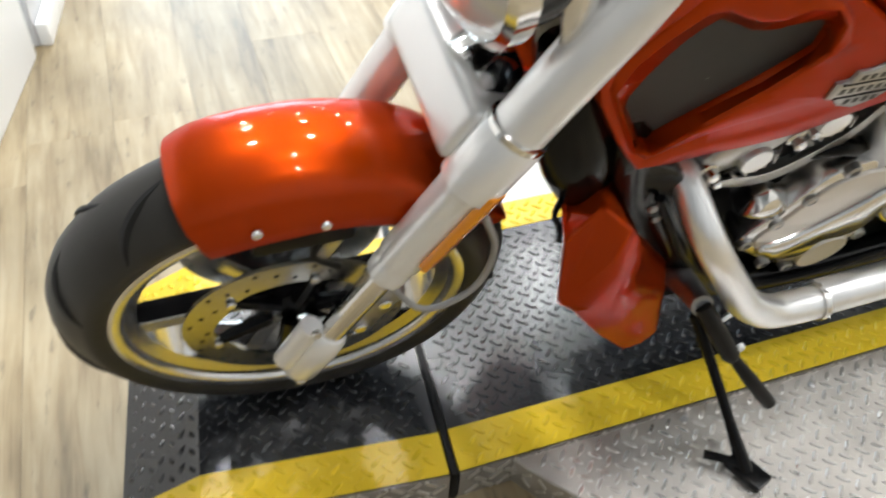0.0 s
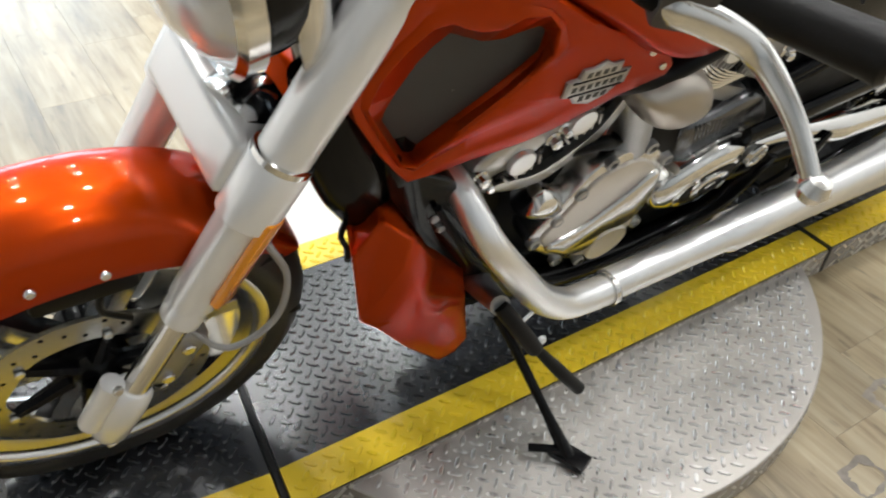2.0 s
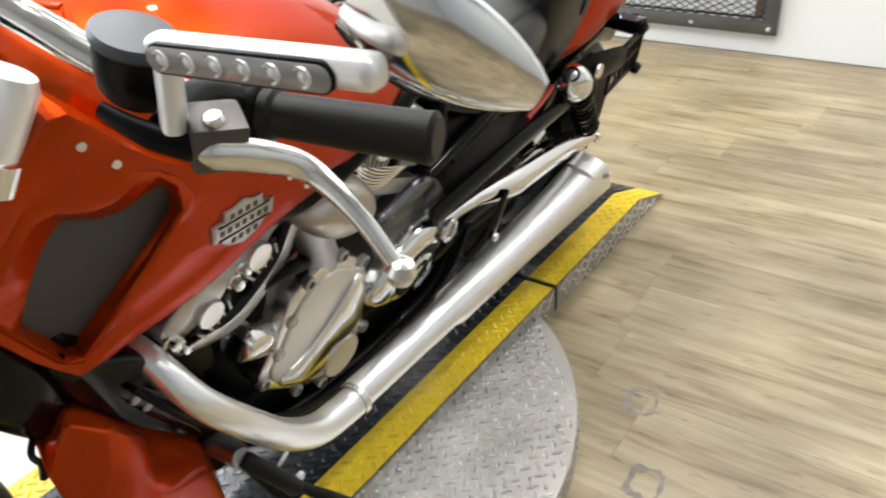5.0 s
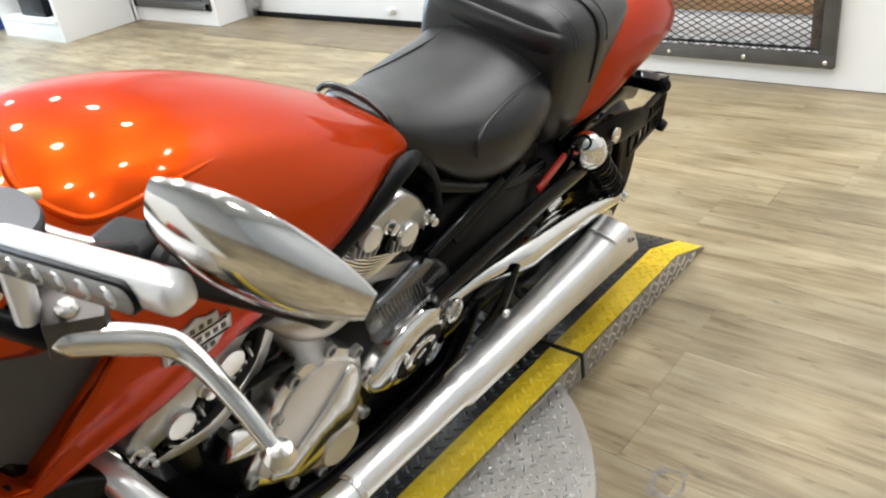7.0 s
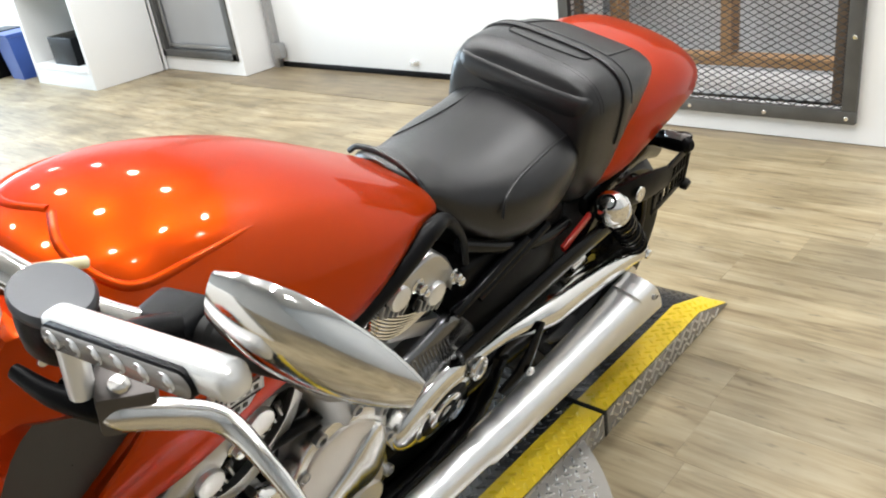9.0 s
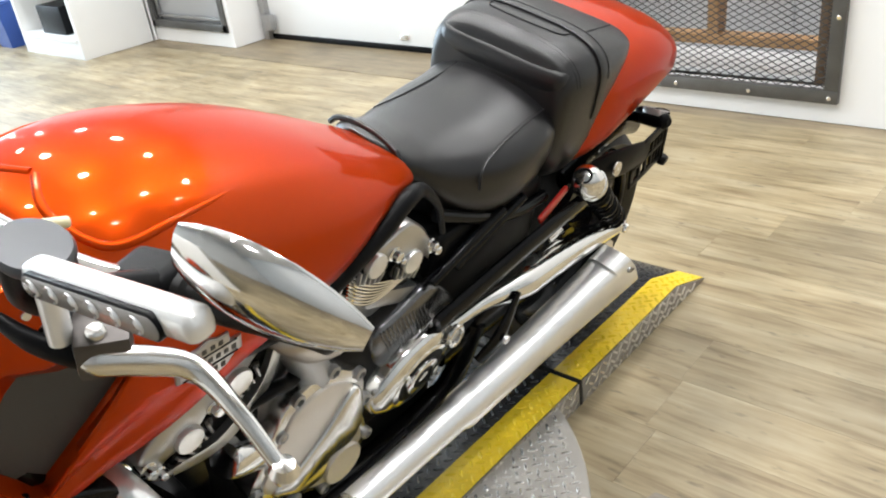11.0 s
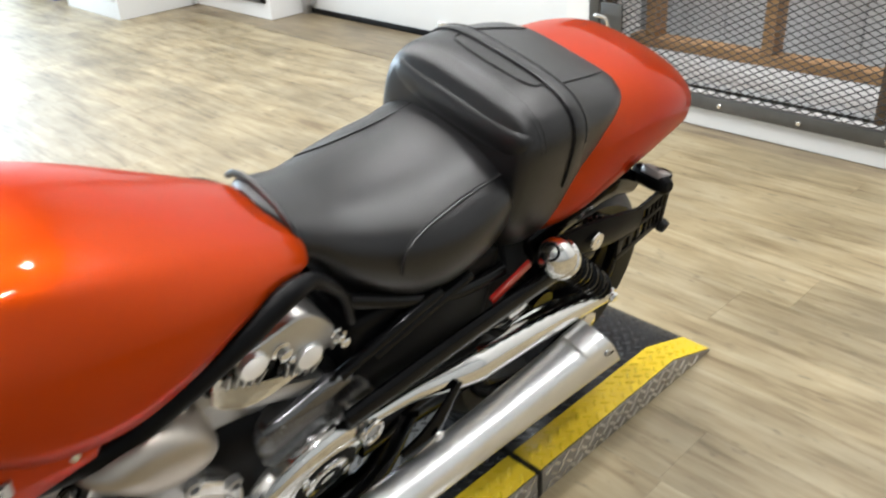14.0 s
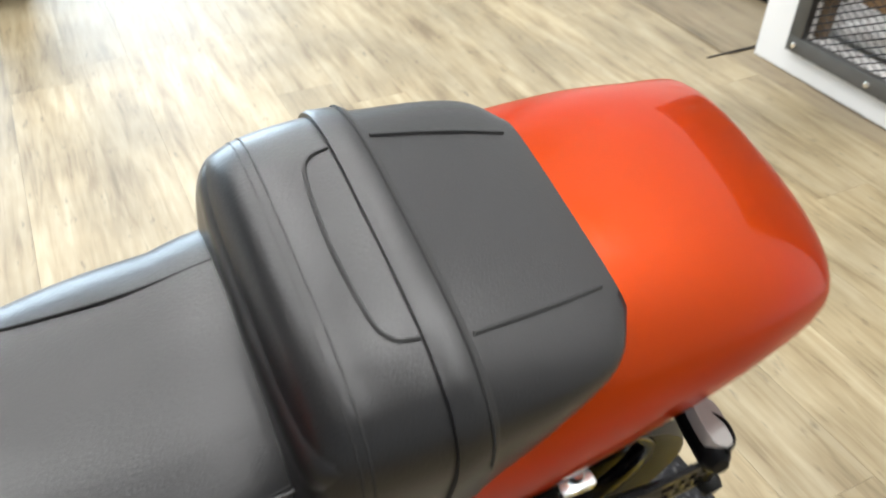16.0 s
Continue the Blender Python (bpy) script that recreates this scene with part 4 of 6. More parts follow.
TANK = [(0.405, 0.055, 0.862, 0.78, 0.45), (0.43, 0.112, 0.882, 0.765, 0.45), (0.48, 0.148, 0.897, 0.74, 0.42), (0.54, 0.166, 0.902, 0.705, 0.36),
                                (0.61, 0.175, 0.895, 0.668, 0.28), (0.69, 0.172, 0.873, 0.664, 0.22), (0.77, 0.158, 0.838, 0.684, 0.22), (0.85, 0.132, 0.795, 0.704, 0.28),
                                (0.91, 0.108, 0.762, 0.708, 0.36), (0.955, 0.088, 0.738, 0.700, 0.4), (0.972, 0.065, 0.728, 0.698, 0.4)]
tank = part("tank_cover", body(TANK, 72, 2.25, q=1.25, n=6, ridge=0.012), ORANGE, bike, "glossy orange sculpted tank cover", angle=70)

for s in (-1, 1):
    bead = [(0.468, 0.004), (0.454, 0.034), (0.450, 0.058), (0.454, 0.079), (0.461, 0.097), (0.474, 0.113), (0.497, 0.121), (0.533, 0.121), (0.596, 0.114), (0.66, 0.099), (0.72, 0.081)]
    part("tank_crease", tube([on_body(TANK, 2.25, 0.0, u, s * x, -0.0026) for u, x in bead], [0.0055] * 7 + [0.0050, 0.0044, 0.0034, 0.0020], 12), ORANGE, tank, "raised crease round the top panel")
# side cover with mesh intake
OUT = [(0.261, 0.730), (0.285, 0.790), (0.306, 0.835), (0.340, 0.866), (0.356, 0.889), (0.372, 0.890), (0.392, 0.871), (0.448, 0.816), (0.534, 0.766), (0.606, 0.735), (0.650, 0.708), (0.672, 0.682),
       (0.668, 0.668), (0.607, 0.657), (0.521, 0.630), (0.460, 0.616), (0.414, 0.604), (0.378, 0.589), (0.345, 0.585), (0.305, 0.638), (0.274, 0.690)]
INN = [(0.311, 0.672), (0.322, 0.704), (0.338, 0.738), (0.350, 0.756), (0.363, 0.769), (0.380, 0.762), (0.397, 0.756), (0.420, 0.758), (0.438, 0.773), (0.456, 0.772), (0.469, 0.758), (0.470, 0.733), (0.435, 0.693), (0.396, 0.651), (0.359, 0.611), (0.346, 0.614)]
RIM = [(0.285, 0.706), (0.292, 0.741), (0.310, 0.774), (0.331, 0.795), (0.348, 0.798), (0.364, 0.790), (0.380, 0.785), (0.399, 0.787), (0.417, 0.799), (0.441, 0.800), (0.459, 0.781), (0.464, 0.748), (0.430, 0.702), (0.390, 0.655), (0.352, 0.612), (0.333, 0.619)]
CEN = Vector((0.385, 0.695))


def ray_hit(poly, a):
    d = Vector((math.cos(a), math.sin(a)))
    best = 0
    for k in range(len(poly)):
        p, q = Vector(poly[k]) - CEN, Vector(poly[(k + 1) % len(poly)]) - CEN
        e = q - p
        den = d.x * e.y - d.y * e.x
        if abs(den) < 1e-9:
            continue
        t = (p.x * e.y - p.y * e.x) / den
        s = (p.x * d.y - p.y * d.x) / den
        if t > 0 and -1e-6 <= s <= 1 + 1e-6:
            best = max(best, t)
    return CEN + d * best


angs = sorted({round(math.atan2(p[1] - CEN.y, p[0] - CEN.x), 5) for p in OUT + INN + RIM} | {round(-math.pi + 2 * math.pi * k / 60, 5) for k in range(60)})
for s in (-1, 1):
    lo = [ray_hit(OUT, a) for a in angs]
    li = [ray_hit(RIM, a) for a in angs]
    lm = [ray_hit(INN, a) for a in angs]

    def side(u):
        k, k2 = min(1, max(0, (u - 0.30) / 0.20)), min(1, max(0, (0.31 - u) / 0.06))
        return 0.130 + 0.025 * k * k * (3 - 2 * k) - 0.015 * k2

    def lay(f, dv, seat=None):
        out = []
        for a, b in zip(lo, seat or li):
            p = b.lerp(a, f) if f >= 0 else b.lerp(CEN, -f)
            out.append((p.x, s * (side(p.x) + dv), p.y))
        return out
    bm = rings(bmesh.new(), [lay(1.0, -0.075), lay(1.0, -0.010), lay(0.975, -0.003), lay(0.90, 0.0), lay(0.62, 0.0), lay(0.36, -0.002), lay(0.30, 0.0), lay(0.06, 0.002), lay(0.02, 0.001), lay(0.0, -0.003), lay(0.02, -0.020, lm), lay(0.0, -0.024, lm), lay(0.0, -0.040, lm)], caps=False)
    cover = part("side_cover", bm, ORANGE, bike, "glossy orange side cover with a mesh intake", angle=38)
    bm = bmesh.new()
    rings(bm, [lay(0.0, -0.026, lm), lay(-0.4, -0.024, lm), lay(-0.8, -0.023, lm), lay(-0.99, -0.023, lm)], caps=False)
    part("intake_mesh", bm, GRILLE, cover, "dark grey intake mesh")
    if s < 0:
        for u, w in ((0.377, 0.856), (0.404, 0.828), (0.612, 0.718), (0.642, 0.690)):
            part("rivet", bolt((u, -side(u) + 0.002, w), 0.0052, 0.005, (0, -1, 0.25)), CHROME, cover, "bright rivet")
        # shield badge
        B = lambda x, y: (0.542 + x * 0.044, 0.695 + y * 0.029)
        SH = ((-1, -0.34), (-0.74, -0.44), (-0.52, -0.80), (0, -1.05), (0.52, -0.80), (0.74, -0.44), (1, -0.34), (1, 0.38), (0.66, 0.42), (0.62, 0.84), (0.30, 0.84), (0, 1.08), (-0.30, 0.84), (-0.62, 0.84), (-0.66, 0.42), (-1, 0.38))
        badge = part("badge", plate([B(x, y) for x, y in SH], -0.150, -0.1578, 0.0012), CAST, cover, "dull chrome shield badge", angle=25)
        part("badge_face", plate([B(x * 0.92, y * 0.90) for x, y in SH], -0.156, -0.1586, 0.0008), SATIN_ALLOY, badge, "dull chrome shield face")
        for y, x0, x1 in ((0.32, -0.84, 0.84), (-0.30, -0.84, 0.84)):
            part("badge_line", plate([B(x0, y - 0.04), B(x1, y - 0.04), B(x1, y + 0.04), B(x0, y + 0.04)], -0.1578, -0.1592, 0.0003), SATIN_BLACK, badge)
        for y, ws in ((0.58, (-0.40, -0.16, 0.10, 0.34)), (0.0, (-0.72, -0.48, -0.24, 0.0, 0.24, 0.48, 0.72)), (-0.58, (-0.36, -0.12, 0.12, 0.36))):
            for x in ws:
                part("badge_bar", plate([B(x - 0.07, y - 0.12), B(x + 0.07, y - 0.12), B(x + 0.07, y + 0.12), B(x - 0.07, y + 0.12)], -0.1578, -0.1592, 0.0003), GRILLE, badge)

# radiator, shrouds
part("radiator", body([(0.30, 0.07, 0.70, 0.60, 0.5), (0.34, 0.085, 0.64, 0.46, 0.5), (0.40, 0.11, 0.56, 0.32, 0.5), (0.46, 0.12, 0.42, 0.23, 0.5), (0.50, 0.10, 0.32, 0.22, 0.5)], 20, 4.0), BLACK, bike, "black radiator housing")
part("radiator_cowl", tube([(0.262, -0.070, 0.72), (0.276, -0.086, 0.64), (0.302, -0.096, 0.57), (0.330, -0.092, 0.50)], [0.034, 0.042, 0.042, 0.030], 18, flat=0.75), BLACK, bike, "black curved cowl")
SHROUD = {"T": (0.343, 0.075, 0.509), "R": (0.352, 0.097, 0.522), "A": (0.294, 0.112, 0.496), "L": (0.280, 0.154, 0.500), "P": (0.309, 0.152, 0.562), "Q": (0.344, 0.168, 0.533), "K": (0.328, 0.185, 0.495),
          "B": (0.297, 0.172, 0.386), "C": (0.309, 0.188, 0.390), "M": (0.373, 0.190, 0.294), "N": (0.448, 0.186, 0.194), "W": (0.478, 0.186, 0.199), "E": (0.492, 0.184, 0.228), "F": (0.472, 0.165, 0.329), "G": (0.416, 0.140, 0.417),
          "H": (0.384, 0.118, 0.468), "S": (0.373, 0.193, 0.412), "U": (0.425, 0.191, 0.290), "V": (0.378, 0.172, 0.480)}
for s in (-1, 1):
    bm = bmesh.new()
    vs = {k: bm.verts.new((u, s * v, w)) for k, (u, v, w) in SHROUD.items()}
    for f in ("TALP", "TPR", "RPQH", "PLB", "PBKQ", "QVH", "QKV", "KSV", "KBCS", "SCM", "SMU", "MNU", "NWU", "WEU", "EFU", "UFS", "SFG", "SGV", "VGH"):
        bm.faces.new([vs[k] for k in f])
    rim = "TALBCMNWEFGHR"
    back = {k: bm.verts.new((SHROUD[k][0] + 0.022, s * max(0.05, SHROUD[k][1] - 0.045), SHROUD[k][2] + 0.004)) for k in rim}
    for a, b in zip(rim, rim[1:] + rim[0]):
        bm.faces.new([vs[b], vs[a], back[a], back[b]])
    bm.faces.new([back[k] for k in rim])
    bmesh.ops.recalc_face_normals(bm, faces=bm.faces)
    crease = [e for e in bm.edges if any(set(e.verts) == {vs[a], vs[b]} for a, b in ("LP", "PB", "PQ", "QK", "KB", "QH", "PT", "PR") + tuple(a + b for a, b in zip(rim, rim[1:] + rim[0])))]
    flank = [e for e in bm.edges if e not in crease and all(f in vs.values() for f in e.verts)]
    bmesh.ops.subdivide_edges(bm, edges=flank, cuts=2, use_grid_fill=True, smooth=0.22)
    crease = [e for e in crease if e.is_valid]
    bmesh.ops.bevel(bm, geom=crease, offset=0.005, segments=3, profile=0.6, affect="EDGES", clamp_overlap=True)
    shr = part("radiator_shroud", bm, ORANGE, bike, "glossy orange faceted radiator shroud", angle=60)
    edge = [Vector((SHROUD[k][0] - 0.002, s * (SHROUD[k][1] - 0.004), SHROUD[k][2])) for k in "RTA"] + [Vector((0.290, s * 0.126, 0.488)), Vector((0.280, s * 0.146, 0.494))]
    part("edge_trim", tube(edge, 0.0040, 8, flat=0.7), RUBBER, shr, "black rubber edge trim")

# frame
for s in (-1, 1):
    part("frame_downtube", tube([(0.33, s * 0.05, 0.78), (0.335, s * 0.065, 0.70), (0.37, s * 0.100, 0.56), (0.49, s * 0.115, 0.37), (0.57, s * 0.115, 0.25), (0.66, s * 0.12, 0.19), (0.90, s * 0.12, 0.165), (1.08, s * 0.12, 0.20), (1.14, s * 0.12, 0.33)], 0.024, 14), BLACK, bike, "black tubular frame side")
    rv = -1.0 if s < 0 else 0.80
    part("frame_rail", tube([(0.40, s * 0.07, 0.80), (0.52, rv * 0.125, 0.685), (0.66, rv * 0.136, 0.650), (0.73, rv * 0.136, 0.663), (0.80, rv * 0.134, 0.688), (0.85, rv * 0.130, 0.708), (0.905, rv * 0.124, 0.727), (0.950, rv * 0.112, 0.712), (0.995, rv * 0.110, 0.660), (1.015, rv * 0.110, 0.600)], [0.017, 0.017, 0.016, 0.016, 0.016, 0.016, 0.014, 0.010, 0.006, 0.005], 14), SATIN_BLACK, bike, "black upper frame rail")
    part("seat_rail", tube([(1.02, s * 0.09, 0.62), (1.12, s * 0.105, 0.575), (1.22, s * 0.112, 0.54), (1.32, s * 0.110, 0.53)], 0.012, 12), BLACK, bike)
for u, w in ((0.405, 0.492), (0.420, 0.466)):
    part("frame_bolt", bolt((u, -0.128, w), 0.0075, 0.005), CAST, bike, "small bolt head")
FP = smooth_outline([(0.318, 0.640), (0.364, 0.590), (0.425, 0.545), (0.470, 0.470), (0.525, 0.360), (0.572, 0.250), (0.555, 0.200), (0.500, 0.260), (0.440, 0.370), (0.385, 0.470), (0.330, 0.565)], 3)
part("frame_panel", plate(FP, -0.06, -0.128, 0.012), BLACK, bike, "black pressed frame panel", angle=50)
part("lower_shield", plate(smooth_outline([(0.520, 0.330), (0.600, 0.280), (0.620, 0.200), (0.560, 0.170), (0.500, 0.220)], 3), -0.04, -0.118, 0.010), SATIN_BLACK, bike)
part("wiring_loom", tube([(0.40, -0.135, 0.520), (0.44, -0.140, 0.450), (0.49, -0.140, 0.370), (0.54, -0.135, 0.300)], 0.005, 8), SATIN_BLACK, bike, "thin black cable")
part("belly_pan", boxm((0.80, 0, 0.21), (0.52, 0.20, 0.10), 0.02, 3), SATIN_BLACK, bike)

# engine
engine = new("engine")
engine.parent = bike
engine["label"] = "chrome and silver liquid-cooled V-twin engine"
part("crankcase", body([(0.58, 0.07, 0.40, 0.22, 0.5), (0.66, 0.10, 0.47, 0.19, 0.5), (0.80, 0.105, 0.50, 0.18, 0.5), (0.95, 0.105, 0.47, 0.20, 0.5), (1.08, 0.095, 0.43, 0.24, 0.5), (1.12, 0.06, 0.38, 0.28, 0.5)], 20, 4.0), SATIN_BLACK, engine, "dark crankcase")


def cylinder(foot, top):
    """A finned barrel between crankcase and head."""
    f, t = Vector(foot), Vector(top)
    q = axes(f, t)
    L = (t - f).length
    part("cylinder", boxm((0, 0, L * 0.45), (0.15, 0.17, L * 0.9), 0.03, 3, q), CAST, engine, "grey cast cylinder")
    for k in range(7):
        x = -0.062 + 0.0206 * k
        part("fin", boxm((x, -0.086, L * 0.55), (0.004, 0.012, L * 0.55), 0.0015, 1, q), CAST, engine)


def head(c, along, v, outline, sweep, tips):
    """A cylinder head seen from its side: face plate, two round covers over comb fins, bowed fins along its lower edge."""
    al = Vector((along[0], 0, along[1])).normalized()
    m = Matrix.Translation((c[0], v, c[1])) @ Matrix(((al.x, 0, -al.z, 0), (0, 1, 0, 0), (al.z, 0, al.x, 0), (0, 0, 0, 1)))
    inv = m.inverted()
    loc = [inv @ Vector((u, v, w)) for u, w in outline]
    body_out = smooth_outline([(p.x, p.z) for p in loc], 4)

    def slab(pts, y0, y1, bev):
        bm = plate(pts, y0, y1, bev)
        bmesh.ops.transform(bm, matrix=m, verts=bm.verts)
        return bm
    hd = part("cylinder_head", slab([(x * 0.97, z * 0.94) for x, z in body_out], 0.17, 0.006, 0.004), SATIN_BLACK, engine, "dark cast cylinder head")
    up = [(x, z) for x, z in body_out if z > -0.004]
    up = sorted(up, key=lambda p: p[0])
    lo_x, hi_x = up[0][0], up[-1][0]
    n = 26
    top_line = []
    for k in range(n):
        x = lo_x + (hi_x - lo_x) * k / (n - 1)
        i = max(j for j in range(len(up)) if up[j][0] <= x + 1e-9)
        j = min(i + 1, len(up) - 1)
        f = 0 if up[j][0] == up[i][0] else (x - up[i][0]) / (up[j][0] - up[i][0])
        top_line.append((x, up[i][1] + (up[j][1] - up[i][1]) * f))
    low_line = [(x, min(tz - 0.003, -0.002 + 0.006 * math.cos(x * 66))) for x, tz in top_line]
    part("head_face", slab(top_line + low_line[::-1], 0.12, -0.004, 0.006), SATIN_ALLOY, hd, "satin polished head face", angle=50)
    for x in (-0.0455, 0.0455):
        p = m @ Vector((x, -0.003, 0))
        part("cam_cover", lathe([(0.0200, -0.010), (0.0205, 0.006), (0.0190, 0.0085), (0.0175, 0.008), (0, 0.009)], axes(p, p + Vector((0, -1, 0))), 28), SATIN, hd, "round silver cam cover")
        part("comb_recess", slab(smooth_outline([(x - 0.034, -0.006), (x + 0.030, -0.006), (x + 0.026, -0.030), (x - 0.028, -0.034)], 3), 0.05, -0.0015, 0.001), BLACK, hd, "black recess under the cover")
        for k in range(5):
            q = m @ Matrix.Translation((x - 0.026 + 0.0125 * k, -0.002, -0.021)) @ Matrix.Rotation(radians(-14 + 7 * k), 4, "Y")
            part("comb_fin", boxm((0, 0, 0), (0.0042, 0.012, 0.021), 0.0016, 2, q), CAST, hd, "short upright fin")
    x0, x1 = min(p[0] for p in body_out), max(p[0] for p in body_out)
    for k in range(sweep):
        z = -0.014 - 0.0060 * k
        a0, a1 = x0 * (0.98 - 0.025 * k), x1 * (0.82 - 0.065 * k)
        pts = []
        for j in range(9):
            f = j / 8
            x = a0 + (a1 - a0) * f
            pts.append(m @ Vector((x, -0.0005 - 0.0025 * math.sin(math.pi * f), z - 0.020 * math.sin(math.pi * f) ** 0.8 + 0.002 * k * f)))
        part("bowed_fin", tube(pts, 0.0020, 6, 2), CHROME, hd, "bowed polished fin")
    for u, w, rr in tips:
        p = Vector((u, v - 0.002, w))
        part("head_bolt", lathe([(rr * 1.4, -0.012), (rr * 1.4, 0.004), (rr, 0.006), (rr, 0.015), (rr * 0.7, 0.017), (0, 0.017)], axes(p, p + Vector((0, -1, 0))), 12), CHROME, hd, "bright socket bolt")
    return hd


cylinder((0.76, 0, 0.36), (0.585, 0, 0.54))
cylinder((0.80, 0, 0.36), (0.895, 0, 0.56))
head((0.568, 0.553), (0.083, 0.048), -0.110, [(0.458, 0.522), (0.470, 0.552), (0.510, 0.585), (0.570, 0.622), (0.640, 0.648), (0.682, 0.640), (0.684, 0.590), (0.660, 0.535), (0.620, 0.500), (0.575, 0.474), (0.525, 0.478), (0.480, 0.492)],
     0, [(0.470, 0.524, 0.008), (0.484, 0.507, 0.006), (0.569, 0.556, 0.008), (0.580, 0.572, 0.006)])
LIP = [(0.476, 0.492), (0.520, 0.474), (0.575, 0.469), (0.622, 0.494), (0.660, 0.530), (0.684, 0.588), (0.690, 0.630)]
LIP = smooth_outline(LIP + [(u - 0.012 * (k < 2) - 0.010 * (k >= 2), w + 0.021) for k, (u, w) in enumerate(LIP[1:6])][::-1], 3)
part("head_lip", plate(LIP, -0.06, -0.117, 0.005), SATIN_ALLOY, engine, "satin polished lower lip of the head", angle=50)
head((0.908, 0.595), (0.083, -0.038), -0.100, [(0.806, 0.595), (0.815, 0.618), (0.850, 0.632), (0.891, 0.642), (0.939, 0.652), (0.970, 0.632), (0.990, 0.605), (1.003, 0.570), (0.990, 0.540), (0.961, 0.513), (0.919, 0.526), (0.864, 0.543), (0.815, 0.572)],
     8, [(0.908, 0.612, 0.009), (0.917, 0.600, 0.006), (1.002, 0.574, 0.008), (0.994, 0.588, 0.006)])
part("head_gasket", boxm((0.93, -0.065, 0.505), (0.14, 0.06, 0.03), 0.006, 2, Matrix.Translation((0.93, 0, 0.505)) @ Matrix.Rotation(radians(24), 4, "Y") @ Matrix.Translation((-0.93, 0, -0.505))), CAST, engine)
SC = smooth_outline([(0.606, 0.328), (0.630, 0.382), (0.653, 0.432), (0.684, 0.474), (0.755, 0.486), (0.808, 0.452), (0.836, 0.412), (0.838, 0.340), (0.850, 0.262), (0.805, 0.212), (0.752, 0.210), (0.672, 0.262)], 4)
cov = part("stator_cover", plate(SC, -0.08, -0.128, 0.006), ALLOY, engine, "polished alloy side cover with bolts round its edge", angle=35)
SI = [(0.73 + (u - 0.73) * 0.84, 0.35 + (w - 0.35) * 0.84) for u, w in SC]
part("cover_dome", plate(SI, -0.126, -0.133, 0.003), STATOR, cov, "raised polished face")
part("timing_plug", lathe([(0.040, -0.02), (0.040, 0.0045), (0.0388, 0.006), (0.037, 0.0048), (0.0365, 0.006), (0, 0.0065)], axes((0.786, -0.133, 0.254), (0.786, -1, 0.254)), 32), STATOR, cov, "round timing plug")
SW_OUT = smooth_outline([(0.640, 0.312), (0.700, 0.340), (0.752, 0.378), (0.800, 0.424), (0.824, 0.400), (0.826, 0.330), (0.800, 0.300), (0.752, 0.300), (0.735, 0.262), (0.690, 0.268)], 4)
part("cover_swoop", plate(SW_OUT, -0.130, -0.141, 0.008), ALLOY, cov, "raised polished crescent", angle=60)
for u, w in ((0.643, 0.370), (0.666, 0.421), (0.697, 0.474), (0.766, 0.482), (0.822, 0.436), (0.838, 0.365), (0.848, 0.270), (0.616, 0.328), (0.690, 0.246), (0.752, 0.212)):
    c = Vector((0.73 + (u - 0.73) * 1.0, -0.122, 0.35 + (w - 0.35) * 1.0))
    part("cover_bolt", lathe([(0.011, 0), (0.011, 0.010), (0.008, 0.012), (0.0065, 0.012), (0.0065, 0.006), (0, 0.006)], axes(c, c + Vector((0, -1, 0))), 14), CAST, cov, "socket bolt boss")
PO = smooth_outline([(0.638, 0.640), (0.660, 0.600), (0.690, 0.572), (0.740, 0.555), (0.782, 0.560), (0.797, 0.580), (0.780, 0.618), (0.742, 0.648), (0.690, 0.657)], 4)
pod_ob = part("coolant_pod", rings(bmesh.new(), [[(0.722 + (u - 0.722) * f, v, 0.606 + (w - 0.606) * f) for u, w in PO] for v, f in ((-0.05, 0.92), (-0.10, 1.0), (-0.128, 0.99), (-0.146, 0.95), (-0.158, 0.87), (-0.166, 0.75), (-0.171, 0.55), (-0.173, 0.3), (-0.1735, 0.1))]), POD, engine, "polished rounded pod", angle=60)
for u, w in ((0.735, 0.657), (0.760, 0.646)):
    part("pod_bolt", bolt((u, -0.135, w), 0.006, 0.012, (0, -0.4, 1)), CHROME, pod_ob, "small bright bolt")
part("pod_neck", tube([(0.70, -0.10, 0.60), (0.725, -0.105, 0.53), (0.75, -0.10, 0.47)], [0.035, 0.028, 0.03], 14), CAST, engine)
part("oil_filter", lathe([(0, 0), (0.026, 0.0), (0.029, 0.006), (0.029, 0.062), (0.026, 0.068), (0.016, 0.072), (0, 0.073)], axes((0.640, -0.10, 0.388), (0.560, -0.108, 0.440)), 24), CHROME, engine, "chrome oil filter")
part("coolant_pipe", tube([(0.60, -0.10, 0.50), (0.66, -0.115, 0.515), (0.70, -0.11, 0.50), (0.74, -0.10, 0.52)], 0.011, 12), SATIN_BLACK, engine)
part("stay_plate", boxm((0.602, -0.100, 0.222), (0.020, 0.008, 0.030), 0.003, 2), WHITE_ALLOY, engine, "small bright stay plate")
part("sump_hose", tube([(0.62, -0.125, 0.235), (0.70, -0.14, 0.20), (0.80, -0.14, 0.185), (0.95, -0.135, 0.19)], 0.006, 8), SATIN_BLACK, engine)
PC = [(0.955 + 0.108 * math.cos(a) * math.cos(0.32) - 0.058 * math.sin(a) * math.sin(0.32), 0.350 + 0.108 * math.cos(a) * math.sin(0.32) + 0.058 * math.sin(a) * math.cos(0.32)) for a in (2 * math.pi * k / 36 for k in range(36))]
pul = part("pulley_cover", plate(PC, -0.06, -0.142, 0.016), CHROME, engine, "chrome teardrop pulley cover", angle=50)
